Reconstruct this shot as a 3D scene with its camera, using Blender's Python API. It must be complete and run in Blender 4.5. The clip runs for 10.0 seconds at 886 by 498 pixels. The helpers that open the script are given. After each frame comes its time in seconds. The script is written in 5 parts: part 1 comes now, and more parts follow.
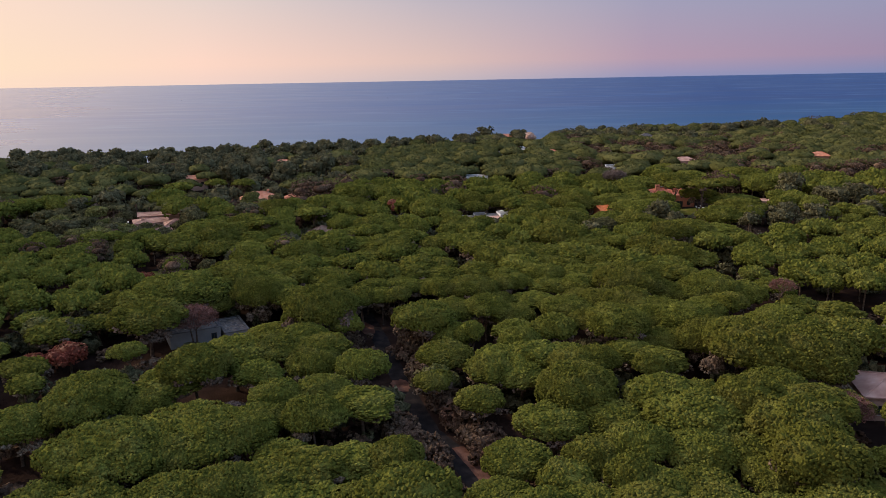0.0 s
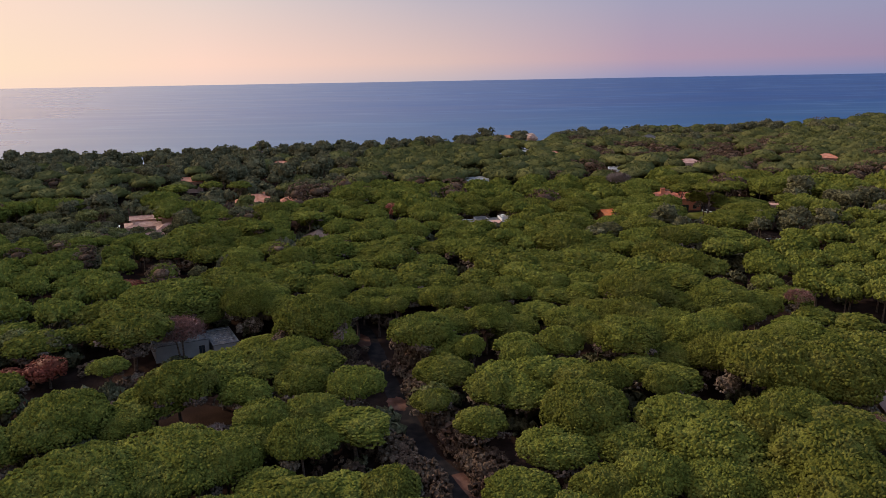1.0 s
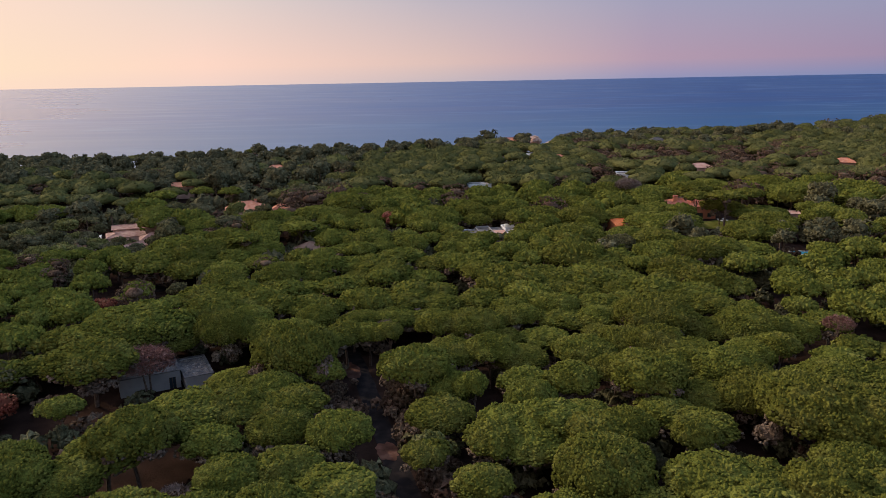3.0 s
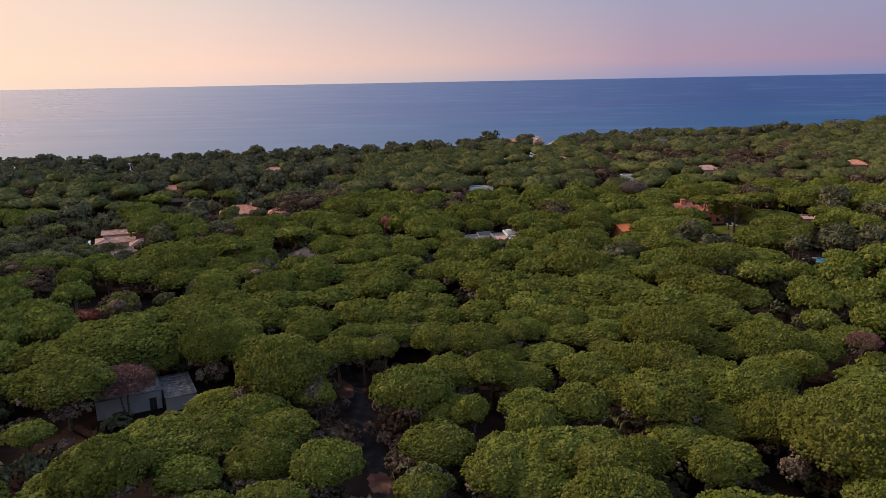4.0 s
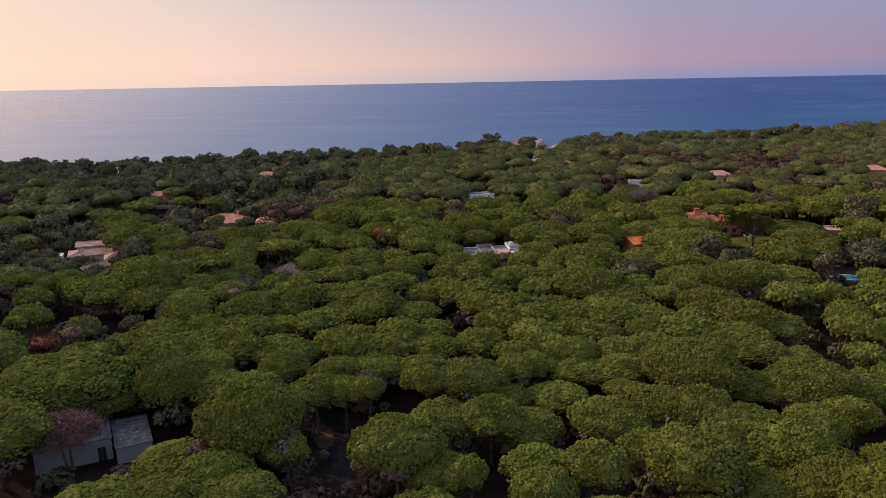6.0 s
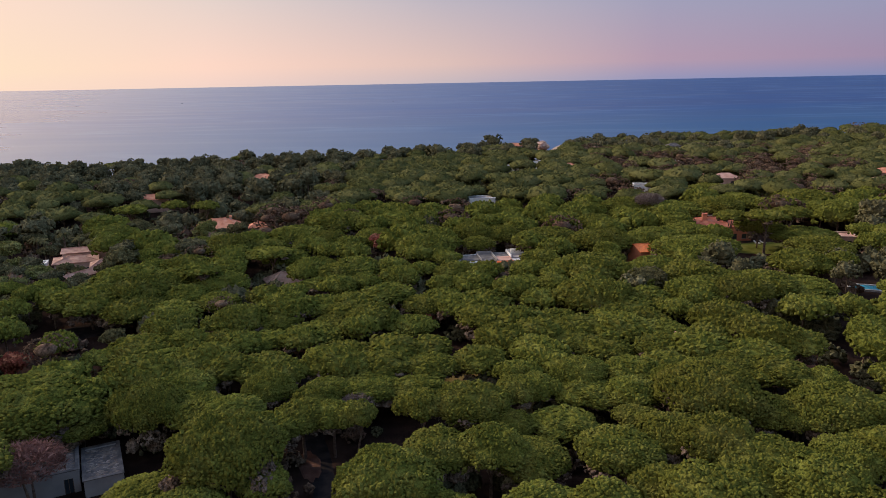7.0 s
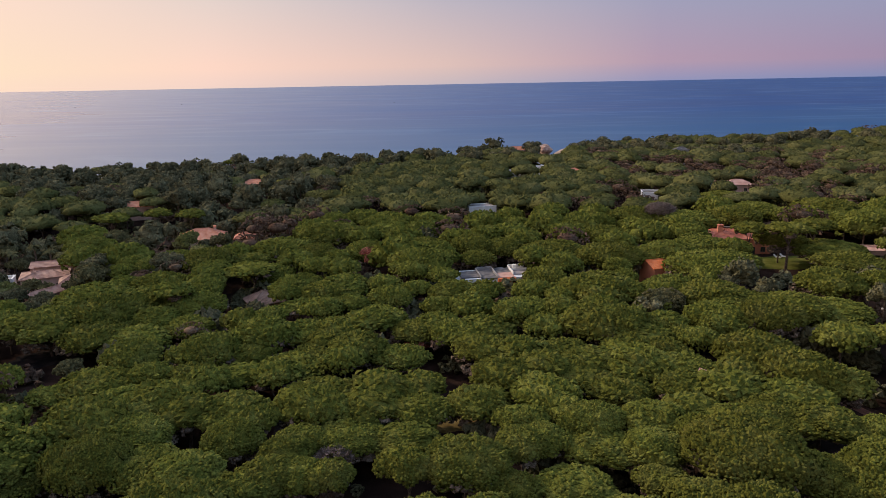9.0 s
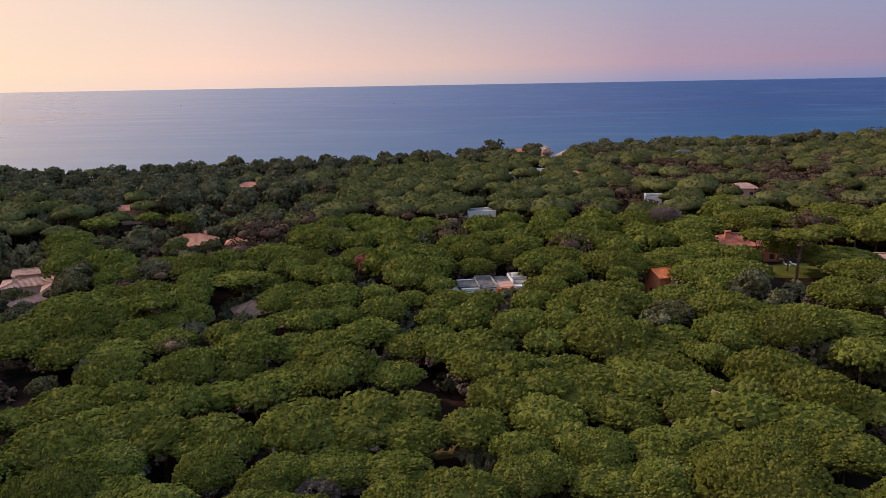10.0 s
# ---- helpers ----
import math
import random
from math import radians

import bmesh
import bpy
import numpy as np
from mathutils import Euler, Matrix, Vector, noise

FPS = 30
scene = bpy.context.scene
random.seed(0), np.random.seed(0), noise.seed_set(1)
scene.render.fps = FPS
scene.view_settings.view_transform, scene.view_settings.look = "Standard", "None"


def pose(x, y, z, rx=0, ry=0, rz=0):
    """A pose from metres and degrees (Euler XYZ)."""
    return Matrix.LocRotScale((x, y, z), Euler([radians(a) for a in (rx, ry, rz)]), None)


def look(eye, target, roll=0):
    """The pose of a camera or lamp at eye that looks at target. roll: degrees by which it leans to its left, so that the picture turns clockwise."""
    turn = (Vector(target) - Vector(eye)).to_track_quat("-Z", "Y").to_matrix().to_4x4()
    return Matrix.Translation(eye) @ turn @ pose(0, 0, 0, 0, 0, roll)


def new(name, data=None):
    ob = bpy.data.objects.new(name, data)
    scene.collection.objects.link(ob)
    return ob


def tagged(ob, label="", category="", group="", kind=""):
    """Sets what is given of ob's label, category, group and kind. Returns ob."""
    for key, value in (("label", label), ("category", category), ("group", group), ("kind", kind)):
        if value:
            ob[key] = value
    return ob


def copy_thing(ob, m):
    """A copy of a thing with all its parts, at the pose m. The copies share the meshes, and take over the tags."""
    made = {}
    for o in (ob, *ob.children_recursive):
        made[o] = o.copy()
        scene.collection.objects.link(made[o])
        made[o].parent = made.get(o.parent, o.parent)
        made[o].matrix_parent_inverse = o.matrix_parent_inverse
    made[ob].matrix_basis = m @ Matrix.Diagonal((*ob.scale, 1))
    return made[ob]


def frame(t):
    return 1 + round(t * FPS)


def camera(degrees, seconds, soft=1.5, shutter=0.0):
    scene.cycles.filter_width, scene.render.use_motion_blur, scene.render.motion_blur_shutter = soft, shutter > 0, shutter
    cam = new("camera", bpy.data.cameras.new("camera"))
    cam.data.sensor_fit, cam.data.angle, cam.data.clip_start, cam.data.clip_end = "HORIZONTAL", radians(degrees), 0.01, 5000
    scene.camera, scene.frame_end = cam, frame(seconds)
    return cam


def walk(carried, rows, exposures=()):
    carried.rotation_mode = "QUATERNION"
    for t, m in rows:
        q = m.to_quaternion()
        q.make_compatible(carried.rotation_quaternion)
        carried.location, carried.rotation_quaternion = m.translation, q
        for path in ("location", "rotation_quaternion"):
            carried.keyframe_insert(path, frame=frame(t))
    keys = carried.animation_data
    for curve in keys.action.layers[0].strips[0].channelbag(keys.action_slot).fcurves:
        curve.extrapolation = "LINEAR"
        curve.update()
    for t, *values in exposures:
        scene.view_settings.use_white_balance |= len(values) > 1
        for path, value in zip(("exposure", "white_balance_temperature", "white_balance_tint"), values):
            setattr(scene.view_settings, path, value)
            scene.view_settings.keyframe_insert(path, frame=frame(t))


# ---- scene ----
cam = camera(61.9, 10.0, soft=0.6)
METRES, EYE, TILT, LEAN, TURN = 70.0, 46.0, -0.66, -0.7, 0.0
ROWS = [
    (0.0, 0.0, 0.0, 0.0, -0.39, -12.84, 1.7),
    (0.5, 0.0017, 0.0434, -0.0003, -0.36, -12.81, 1.69),
    (1.0, 0.0041, 0.0912, -0.0005, -0.34, -12.8, 1.68),
    (1.5, 0.0064, 0.1358, -0.0007, -0.33, -12.77, 1.69),
    (2.0, 0.0089, 0.1856, -0.0003, -0.3, -12.76, 1.7),
    (2.5, 0.0115, 0.2323, 0.0008, -0.24, -12.75, 1.69),
    (4.0, 0.024, 0.3862, 0.0031, 0.0, -12.73, 1.75),
    (4.5, 0.0274, 0.4355, 0.0032, 0.04, -12.71, 1.74),
    (5.0, 0.0313, 0.4895, 0.0037, 0.08, -12.7, 1.73),
    (5.5, 0.0348, 0.5401, 0.004, 0.09, -12.68, 1.72),
    (7.0, 0.0482, 0.7005, 0.0056, 0.22, -12.64, 1.74),
    (7.5, 0.0517, 0.7495, 0.0061, 0.26, -12.62, 1.72),
    (8.0, 0.0556, 0.802, 0.0063, 0.27, -12.59, 1.71),
    (8.5, 0.0599, 0.8498, 0.0069, 0.3, -12.57, 1.7),
    (9.0, 0.0646, 0.9006, 0.0079, 0.36, -12.55, 1.71),
    (9.5, 0.0695, 0.9471, 0.0087, 0.38, -12.53, 1.69),
    (10.0, 0.0746, 0.9969, 0.0095, 0.4, -12.5, 1.68),
]
walk(cam, [(t, pose(0, 0, EYE, TILT, LEAN, TURN) @ pose(METRES * x, METRES * y, METRES * z, 90 + pitch, roll, yaw)) for t, x, y, z, yaw, pitch, roll in ROWS])

# ---- light ----
SUN_AZ, SUN_EL = -53.0, 27.0          # degrees: from the view's forward direction to its left, and up
world = bpy.data.worlds.new("world")
scene.world = world
world.use_nodes = True
wn, wl = world.node_tree.nodes, world.node_tree.links
wn.clear()
out = wn.new("ShaderNodeOutputWorld")
bg = wn.new("ShaderNodeBackground")
sky = wn.new("ShaderNodeTexSky")
sky.sky_type = "NISHITA"
sky.sun_disc = False
sky.sun_elevation = radians(SUN_EL)
sky.sun_rotation = radians(SUN_AZ)
sky.dust_density = 2.0
SKY = 0.40
skyscale = wn.new("ShaderNodeMixRGB")
skyscale.blend_type = "MULTIPLY"
skyscale.inputs[0].default_value = 1
skyscale.inputs[2].default_value = (SKY, SKY, SKY, 1)
wl.new(sky.outputs[0], skyscale.inputs[1])
# the evening haze that lies over the sea: warm towards the sun, lilac away from it, thinning with height
coord = wn.new("ShaderNodeTexCoord")
sep = wn.new("ShaderNodeSeparateXYZ")
wl.new(coord.outputs["Generated"], sep.inputs[0])


def wmath(op, a, b=None, clamp=False):
    n = wn.new("ShaderNodeMath")
    n.operation, n.use_clamp = op, clamp
    for i, v in enumerate((a, b)):
        if v is None:
            continue
        if isinstance(v, (int, float)):
            n.inputs[i].default_value = v
        else:
            wl.new(v, n.inputs[i])
    return n.outputs[0]


def wramp(fac, stops):
    n = wn.new("ShaderNodeValToRGB")
    while len(n.color_ramp.elements) < len(stops):
        n.color_ramp.elements.new(0.5)
    for e, (p, c) in zip(n.color_ramp.elements, stops):
        e.position, e.color = p, (*c, 1)
    wl.new(fac, n.inputs[0])
    return n.outputs[0]


azimuth = wmath("ARCTAN2", sep.outputs[0], sep.outputs[1])
across = wmath("ADD", wmath("MULTIPLY", azimuth, 1 / radians(62.0)), 0.5, True)
rim = wramp(across, [(0.0, (1.0, 0.74, 0.58)), (0.22, (0.90, 0.66, 0.58)), (0.5, (0.58, 0.485, 0.515)), (0.75, (0.305, 0.305, 0.485)), (1.0, (0.22, 0.26, 0.456))])
low = wramp(across, [(0.0, (1.0, 0.77, 0.57)), (0.22, (0.99, 0.69, 0.57)), (0.5, (0.73, 0.53, 0.49)), (0.75, (0.456, 0.328, 0.43)), (1.0, (0.352, 0.27, 0.40))])
high = wramp(across, [(0.0, (0.99, 0.73, 0.61)), (0.22, (0.76, 0.65, 0.61)), (0.5, (0.47, 0.456, 0.546)), (0.75, (0.328, 0.36, 0.51)), (1.0, (0.287, 0.342, 0.503))])
up = wmath("MULTIPLY", wmath("SUBTRACT", sep.outputs[2], 0.018), 1 / 0.09, True)
down = wmath("MULTIPLY", wmath("ADD", sep.outputs[2], 0.010), 1 / 0.022, True)
near_sea = wn.new("ShaderNodeMixRGB")
wl.new(down, near_sea.inputs[0])
wl.new(rim, near_sea.inputs[1])
wl.new(low, near_sea.inputs[2])
haze = wn.new("ShaderNodeMixRGB")
wl.new(up, haze.inputs[0])
wl.new(near_sea.outputs[0], haze.inputs[1])
wl.new(high, haze.inputs[2])
glow = wmath("POWER", wmath("SUBTRACT", 1.0, across), 2.0)
thin = wmath("DIVIDE", wmath("SUBTRACT", sep.outputs[2], 0.11), wmath("ADD", wmath("MULTIPLY", glow, 0.55), 0.46), True)
whole = wn.new("ShaderNodeMixRGB")
wl.new(thin, whole.inputs[0])
wl.new(haze.outputs[0], whole.inputs[1])
wl.new(skyscale.outputs[0], whole.inputs[2])
wl.new(whole.outputs[0], bg.inputs[0])
bg.inputs[1].default_value = 1.0
wl.new(bg.outputs[0], out.inputs[0])

sun = new("sun", bpy.data.lights.new("sun", "SUN"))
sun.data.energy, sun.data.angle, sun.data.color = 2.75, radians(0.6), (1.0, 0.83, 0.63)
_az, _el = radians(SUN_AZ), radians(SUN_EL)
SUN_DIR = Vector((math.sin(_az) * math.cos(_el), math.cos(_az) * math.cos(_el), math.sin(_el)))
sun.matrix_world = look(SUN_DIR * 100, (0, 0, 0))
scene.view_settings.exposure = 0.0


# ---- materials ----
def material(name, colours, rough=0.7, scale=1.0, detail=6.0, bump=0.0, bump_scale=20.0, metal=0.0, island=0.0,
             spec=0.3, per_object=0.0, grain=None):
    """A procedural surface: two or three colours mixed by noise at two scales, with relief and piece-to-piece variation."""
    m = bpy.data.materials.new(name)
    m.use_nodes = True
    n, l = m.node_tree.nodes, m.node_tree.links
    p = n["Principled BSDF"]
    p.inputs["Roughness"].default_value, p.inputs["Metallic"].default_value = rough, metal
    p.inputs["Specular IOR Level"].default_value = spec
    geo = n.new("ShaderNodeNewGeometry")
    tex = n.new("ShaderNodeTexNoise")
    tex.inputs["Scale"].default_value, tex.inputs["Detail"].default_value = scale, detail
    l.new(geo.outputs["Position"], tex.inputs["Vector"])
    ramp = n.new("ShaderNodeValToRGB")
    while len(ramp.color_ramp.elements) < len(colours):
        ramp.color_ramp.elements.new(0.5)
    for i, (e, c) in enumerate(zip(ramp.color_ramp.elements, colours)):
        e.position, e.color = 0.32 + 0.36 * i / max(1, len(colours) - 1), (*c, 1)
    l.new(tex.outputs[0], ramp.inputs[0])
    last = ramp.outputs[0]
    for source, amount in (("island", island), ("object", per_object)):
        if not amount:
            continue
        hsv = n.new("ShaderNodeHueSaturation")
        mr = n.new("ShaderNodeMapRange")
        mr.inputs[3].default_value, mr.inputs[4].default_value = 1 - amount, 1 + amount
        if source == "island":
            l.new(geo.outputs["Random Per Island"], mr.inputs[0])
        else:
            info = n.new("ShaderNodeObjectInfo")
            l.new(info.outputs["Random"], mr.inputs[0])
            hue = n.new("ShaderNodeMapRange")
            hue.inputs[3].default_value, hue.inputs[4].default_value = 0.5 - 0.05 * amount, 0.5 + 0.05 * amount
            l.new(info.outputs["Random"], hue.inputs[0])
            l.new(hue.outputs[0], hsv.inputs["Hue"])
        l.new(mr.outputs[0], hsv.inputs["Value"])
        l.new(last, hsv.inputs["Color"])
        last = hsv.outputs[0]
    if grain:
        speck = n.new("ShaderNodeTexNoise")
        speck.inputs["Scale"].default_value, speck.inputs["Detail"].default_value, speck.inputs["Roughness"].default_value = grain[0], 3, 0.65
        l.new(geo.outputs["Position"], speck.inputs["Vector"])
        mr = n.new("ShaderNodeMapRange")
        mr.inputs[1].default_value, mr.inputs[2].default_value, mr.inputs[3].default_value, mr.inputs[4].default_value = 0.34, 0.66, grain[1], grain[2]
        l.new(speck.outputs[0], mr.inputs[0])
        hsv = n.new("ShaderNodeHueSaturation")
        l.new(mr.outputs[0], hsv.inputs["Value"])
        l.new(last, hsv.inputs["Color"])
        last = hsv.outputs[0]
    l.new(last, p.inputs["Base Color"])
    if bump:
        fine = n.new("ShaderNodeTexNoise")
        fine.inputs["Scale"].default_value, fine.inputs["Detail"].default_value = bump_scale, 5
        l.new(geo.outputs["Position"], fine.inputs["Vector"])
        b = n.new("ShaderNodeBump")
        b.inputs["Strength"].default_value = bump
        b.inputs["Distance"].default_value = 1.0 / bump_scale
        l.new(fine.outputs[0], b.inputs["Height"])
        l.new(b.outputs[0], p.inputs["Normal"])
    return m


PINE = material("pine_needles", [(0.082, 0.087, 0.016), (0.108, 0.111, 0.021), (0.136, 0.133, 0.030)], 0.85, 0.30, 4, 0.6, 6.0, island=0.22, per_object=0.13, spec=0.0, grain=(5.0, 0.55, 1.20))
# far copy of the needles, duller and bluer: distance haze put into the colour
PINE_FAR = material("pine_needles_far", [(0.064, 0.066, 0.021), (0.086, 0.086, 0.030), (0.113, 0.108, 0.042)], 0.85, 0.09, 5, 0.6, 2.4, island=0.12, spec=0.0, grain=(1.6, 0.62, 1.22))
# brown of dry needles, with the shade under the crowns put into the colour
SKIRT = material("dry_shaded_needles", [(0.095, 0.064, 0.044), (0.138, 0.097, 0.068), (0.180, 0.132, 0.098)], 0.85, 0.5, 4, 0.8, 5.0, island=0.3, per_object=0.2, spec=0.0, grain=(4.0, 0.45, 1.4))
BARK = material("pine_bark", [(0.05, 0.032, 0.022), (0.10, 0.065, 0.045), (0.15, 0.10, 0.075)], 0.9, 3.0, 6, 0.5, 9, per_object=0.15)
# litter brown taken down to near black: shade between the trees is in it
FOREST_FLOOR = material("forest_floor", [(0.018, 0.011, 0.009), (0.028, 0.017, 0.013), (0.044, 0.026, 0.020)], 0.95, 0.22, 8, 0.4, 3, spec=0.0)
SAND = material("beach_sand", [(0.34, 0.22, 0.15), (0.46, 0.31, 0.21)], 0.95, 0.2, 6, 0.3, 4)

ASPHALT = material("asphalt", [(0.014, 0.013, 0.013), (0.021, 0.018, 0.018), (0.038, 0.029, 0.026)], 0.95, 0.6, 8, 0.3, 20, spec=0.0)
CLAY = material("red_clay_earth", [(0.065, 0.032, 0.023), (0.10, 0.050, 0.036), (0.15, 0.080, 0.060)], 0.95, 0.5, 7, 0.4, 6, spec=0.0)
LAWN = material("lawn_grass", [(0.075, 0.085, 0.018), (0.11, 0.115, 0.028), (0.15, 0.14, 0.045)], 0.95, 0.35, 7, 0.5, 14, spec=0.0)
DRY_GRASS = material("dry_grass", [(0.10, 0.066, 0.022), (0.15, 0.10, 0.034), (0.19, 0.135, 0.055)], 0.95, 0.4, 7, 0.5, 14, spec=0.0)
CONCRETE = material("concrete", [(0.17, 0.16, 0.155), (0.25, 0.235, 0.225)], 0.9, 0.8, 8, 0.2, 20)
WHITE_PLASTER = material("white_plaster", [(0.58, 0.55, 0.52), (0.74, 0.72, 0.69)], 0.9, 0.4, 8, 0.1, 25)
# white plaster darkened: the shade on the bungalow walls is in the colour
GREY_PLASTER = material("shaded_white_plaster", [(0.21, 0.19, 0.18), (0.29, 0.265, 0.25)], 0.9, 0.4, 8, 0.1, 25)
PINK_PLASTER = material("pink_plaster", [(0.42, 0.26, 0.20), (0.54, 0.35, 0.275)], 0.9, 0.4, 8, 0.1, 25)
BROWN_PLASTER = material("brown_plaster", [(0.22, 0.13, 0.09), (0.32, 0.20, 0.14)], 0.9, 0.4, 8, 0.1, 25)
RED_PLASTER = material("red_plaster", [(0.42, 0.14, 0.075), (0.52, 0.20, 0.11)], 0.9, 0.4, 8, 0.1, 25)
FLAT_ROOF = material("gravel_roof", [(0.060, 0.055, 0.055), (0.10, 0.090, 0.088), (0.17, 0.145, 0.132)], 0.95, 0.9, 8, 0.3, 18)
WHITE_ROOF = material("white_terrace", [(0.22, 0.195, 0.19), (0.33, 0.295, 0.285)], 0.9, 0.5, 8, 0.1, 20)
PINK_ROOF = material("pinkish_roof", [(0.36, 0.185, 0.140), (0.46, 0.26, 0.20), (0.54, 0.34, 0.27)], 0.9, 0.6, 8, 0.3, 14)
LITTER = material("pine_litter", [(0.11, 0.08, 0.062), (0.19, 0.15, 0.125), (0.28, 0.235, 0.205)], 0.95, 1.3, 6, island=0.3)
WOOD = material("dark_wood", [(0.07, 0.045, 0.03), (0.12, 0.08, 0.055)], 0.8, 2.0, 6, 0.2, 30)
STONE = material("pale_stone", [(0.34, 0.31, 0.28), (0.46, 0.42, 0.38)], 0.9, 1.0, 8, 0.2, 20)
GLASS = material("dark_glass", [(0.02, 0.025, 0.03), (0.03, 0.035, 0.04)], 0.08, 1.0, 2, spec=0.5)
POOL = material("pool_water", [(0.04, 0.24, 0.34), (0.09, 0.36, 0.46)], 0.1, 1.2, 4, 0.1, 3, spec=0.5)
POOL_DARK = material("channel_water", [(0.10, 0.15, 0.24), (0.16, 0.21, 0.30)], 0.3, 0.3, 4, 0.1, 3, spec=0.4)
ROCK = material("red_rock", [(0.30, 0.16, 0.11), (0.42, 0.25, 0.18), (0.52, 0.36, 0.28)], 0.9, 0.6, 8, 0.5, 3)
HULL = material("dark_hull", [(0.03, 0.035, 0.05), (0.05, 0.055, 0.07)], 0.5, 1.0, 4)
TWIGS = material("bare_twigs", [(0.12, 0.085, 0.07), (0.18, 0.13, 0.11), (0.24, 0.18, 0.155)], 0.9, 0.5, 4, island=0.3)
TWIGS_RED = material("reddish_twigs", [(0.13, 0.058, 0.047), (0.19, 0.088, 0.070), (0.25, 0.13, 0.105)], 0.9, 0.5, 4, island=0.3)
RED_LEAVES = material("autumn_red_leaves", [(0.115, 0.026, 0.016), (0.165, 0.040, 0.022), (0.20, 0.072, 0.036)], 0.7, 0.5, 4, island=0.3, spec=0.1)
DULL_RED_LEAVES = material("dull_red_leaves", [(0.17, 0.045, 0.030), (0.23, 0.068, 0.045), (0.25, 0.105, 0.065)], 0.7, 0.5, 4, island=0.3, spec=0.1)
OLIVE_LEAVES = material("olive_leaves", [(0.085, 0.090, 0.026), (0.125, 0.122, 0.040), (0.165, 0.150, 0.058)], 0.7, 0.4, 4, 0.4, 4, island=0.3, spec=0.0, grain=(2.6, 0.5, 1.45))
GREY_LEAVES = material("grey_green_leaves", [(0.060, 0.055, 0.024), (0.086, 0.078, 0.035), (0.118, 0.104, 0.049)], 0.7, 0.4, 4, 0.4, 4, island=0.3, spec=0.0, grain=(2.6, 0.5, 1.45))
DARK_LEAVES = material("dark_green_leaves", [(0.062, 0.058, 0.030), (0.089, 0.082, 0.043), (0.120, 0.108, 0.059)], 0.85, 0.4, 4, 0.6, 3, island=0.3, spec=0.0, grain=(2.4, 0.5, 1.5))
SCRUB = material("brown_scrub", [(0.075, 0.043, 0.030), (0.108, 0.068, 0.046), (0.145, 0.103, 0.068)], 0.9, 0.25, 5, 0.4, 4, island=0.4, spec=0.0, grain=(2.5, 0.5, 1.4))


def tiles(name, colours):
    """Roof tiles: rows of rounded channels with stained, uneven colour."""
    m = material(name, colours, 0.85, 0.7, 8)
    n, l = m.node_tree.nodes, m.node_tree.links
    co = n.new("ShaderNodeTexCoord")
    wave = n.new("ShaderNodeTexWave")
    wave.inputs["Scale"].default_value, wave.inputs["Distortion"].default_value = 1.3, 0.4
    l.new(co.outputs["Object"], wave.inputs["Vector"])
    b = n.new("ShaderNodeBump")
    b.inputs["Strength"].default_value, b.inputs["Distance"].default_value = 0.7, 0.12
    l.new(wave.outputs[0], b.inputs["Height"])
    l.new(b.outputs[0], n["Principled BSDF"].inputs["Normal"])
    return m


RED_TILES = tiles("red_tiles", [(0.34, 0.085, 0.045), (0.44, 0.125, 0.068), (0.50, 0.18, 0.105)])
FADED_TILES = tiles("faded_pink_tiles", [(0.27, 0.13, 0.095), (0.37, 0.20, 0.15), (0.45, 0.27, 0.21)])
TERRACOTTA = tiles("terracotta_tiles", [(0.50, 0.165, 0.088), (0.62, 0.235, 0.135), (0.66, 0.31, 0.20)])
ORANGE_TILES = tiles("orange_tiles", [(0.52, 0.115, 0.03), (0.64, 0.155, 0.042), (0.68, 0.20, 0.065)])
BROWN_ROOF = tiles("brown_tiles", [(0.19, 0.11, 0.08), (0.27, 0.165, 0.12), (0.33, 0.22, 0.165)])

water = bpy.data.materials.new("sea_water")
water.use_nodes = True
n, l = water.node_tree.nodes, water.node_tree.links
p = n["Principled BSDF"]
geo = n.new("ShaderNodeNewGeometry")
mp = n.new("ShaderNodeMapping")
mp.inputs["Scale"].default_value = (0.0016, 0.011, 0.01)
mp.inputs["Rotation"].default_value = (0, 0, radians(-10))
l.new(geo.outputs["Position"], mp.inputs["Vector"])
wt = n.new("ShaderNodeTexNoise")
wt.inputs["Scale"].default_value, wt.inputs["Detail"].default_value, wt.inputs["Distortion"].default_value = 1.0, 3, 0.4
l.new(mp.outputs[0], wt.inputs["Vector"])
wr = n.new("ShaderNodeValToRGB")
for e, (q, c) in zip(wr.color_ramp.elements, ((0.36, (0.001, 0.022, 0.118)), (0.70, (0.003, 0.042, 0.160)))):
    e.position, e.color = q, (*c, 1)
l.new(wt.outputs[0], wr.inputs[0])
mp2 = n.new("ShaderNodeMapping")
mp2.inputs["Scale"].default_value = (0.0042, 0.0135, 0.01)
mp2.inputs["Rotation"].default_value = (0, 0, radians(-7))
l.new(geo.outputs["Position"], mp2.inputs["Vector"])
st = n.new("ShaderNodeTexNoise")
st.inputs["Scale"].default_value, st.inputs["Detail"].default_value, st.inputs["Distortion"].default_value = 1.0, 5, 1.6
l.new(mp2.outputs[0], st.inputs["Vector"])
foam = n.new("ShaderNodeMapRange")
foam.inputs[1].default_value, foam.inputs[2].default_value, foam.inputs[4].default_value = 0.52, 0.76, 0.30
l.new(st.outputs[0], foam.inputs[0])
mixw = n.new("ShaderNodeMixRGB")
mixw.inputs[2].default_value = (0.22, 0.30, 0.40, 1)
l.new(foam.outputs[0], mixw.inputs[0])
l.new(wr.outputs[0], mixw.inputs[1])
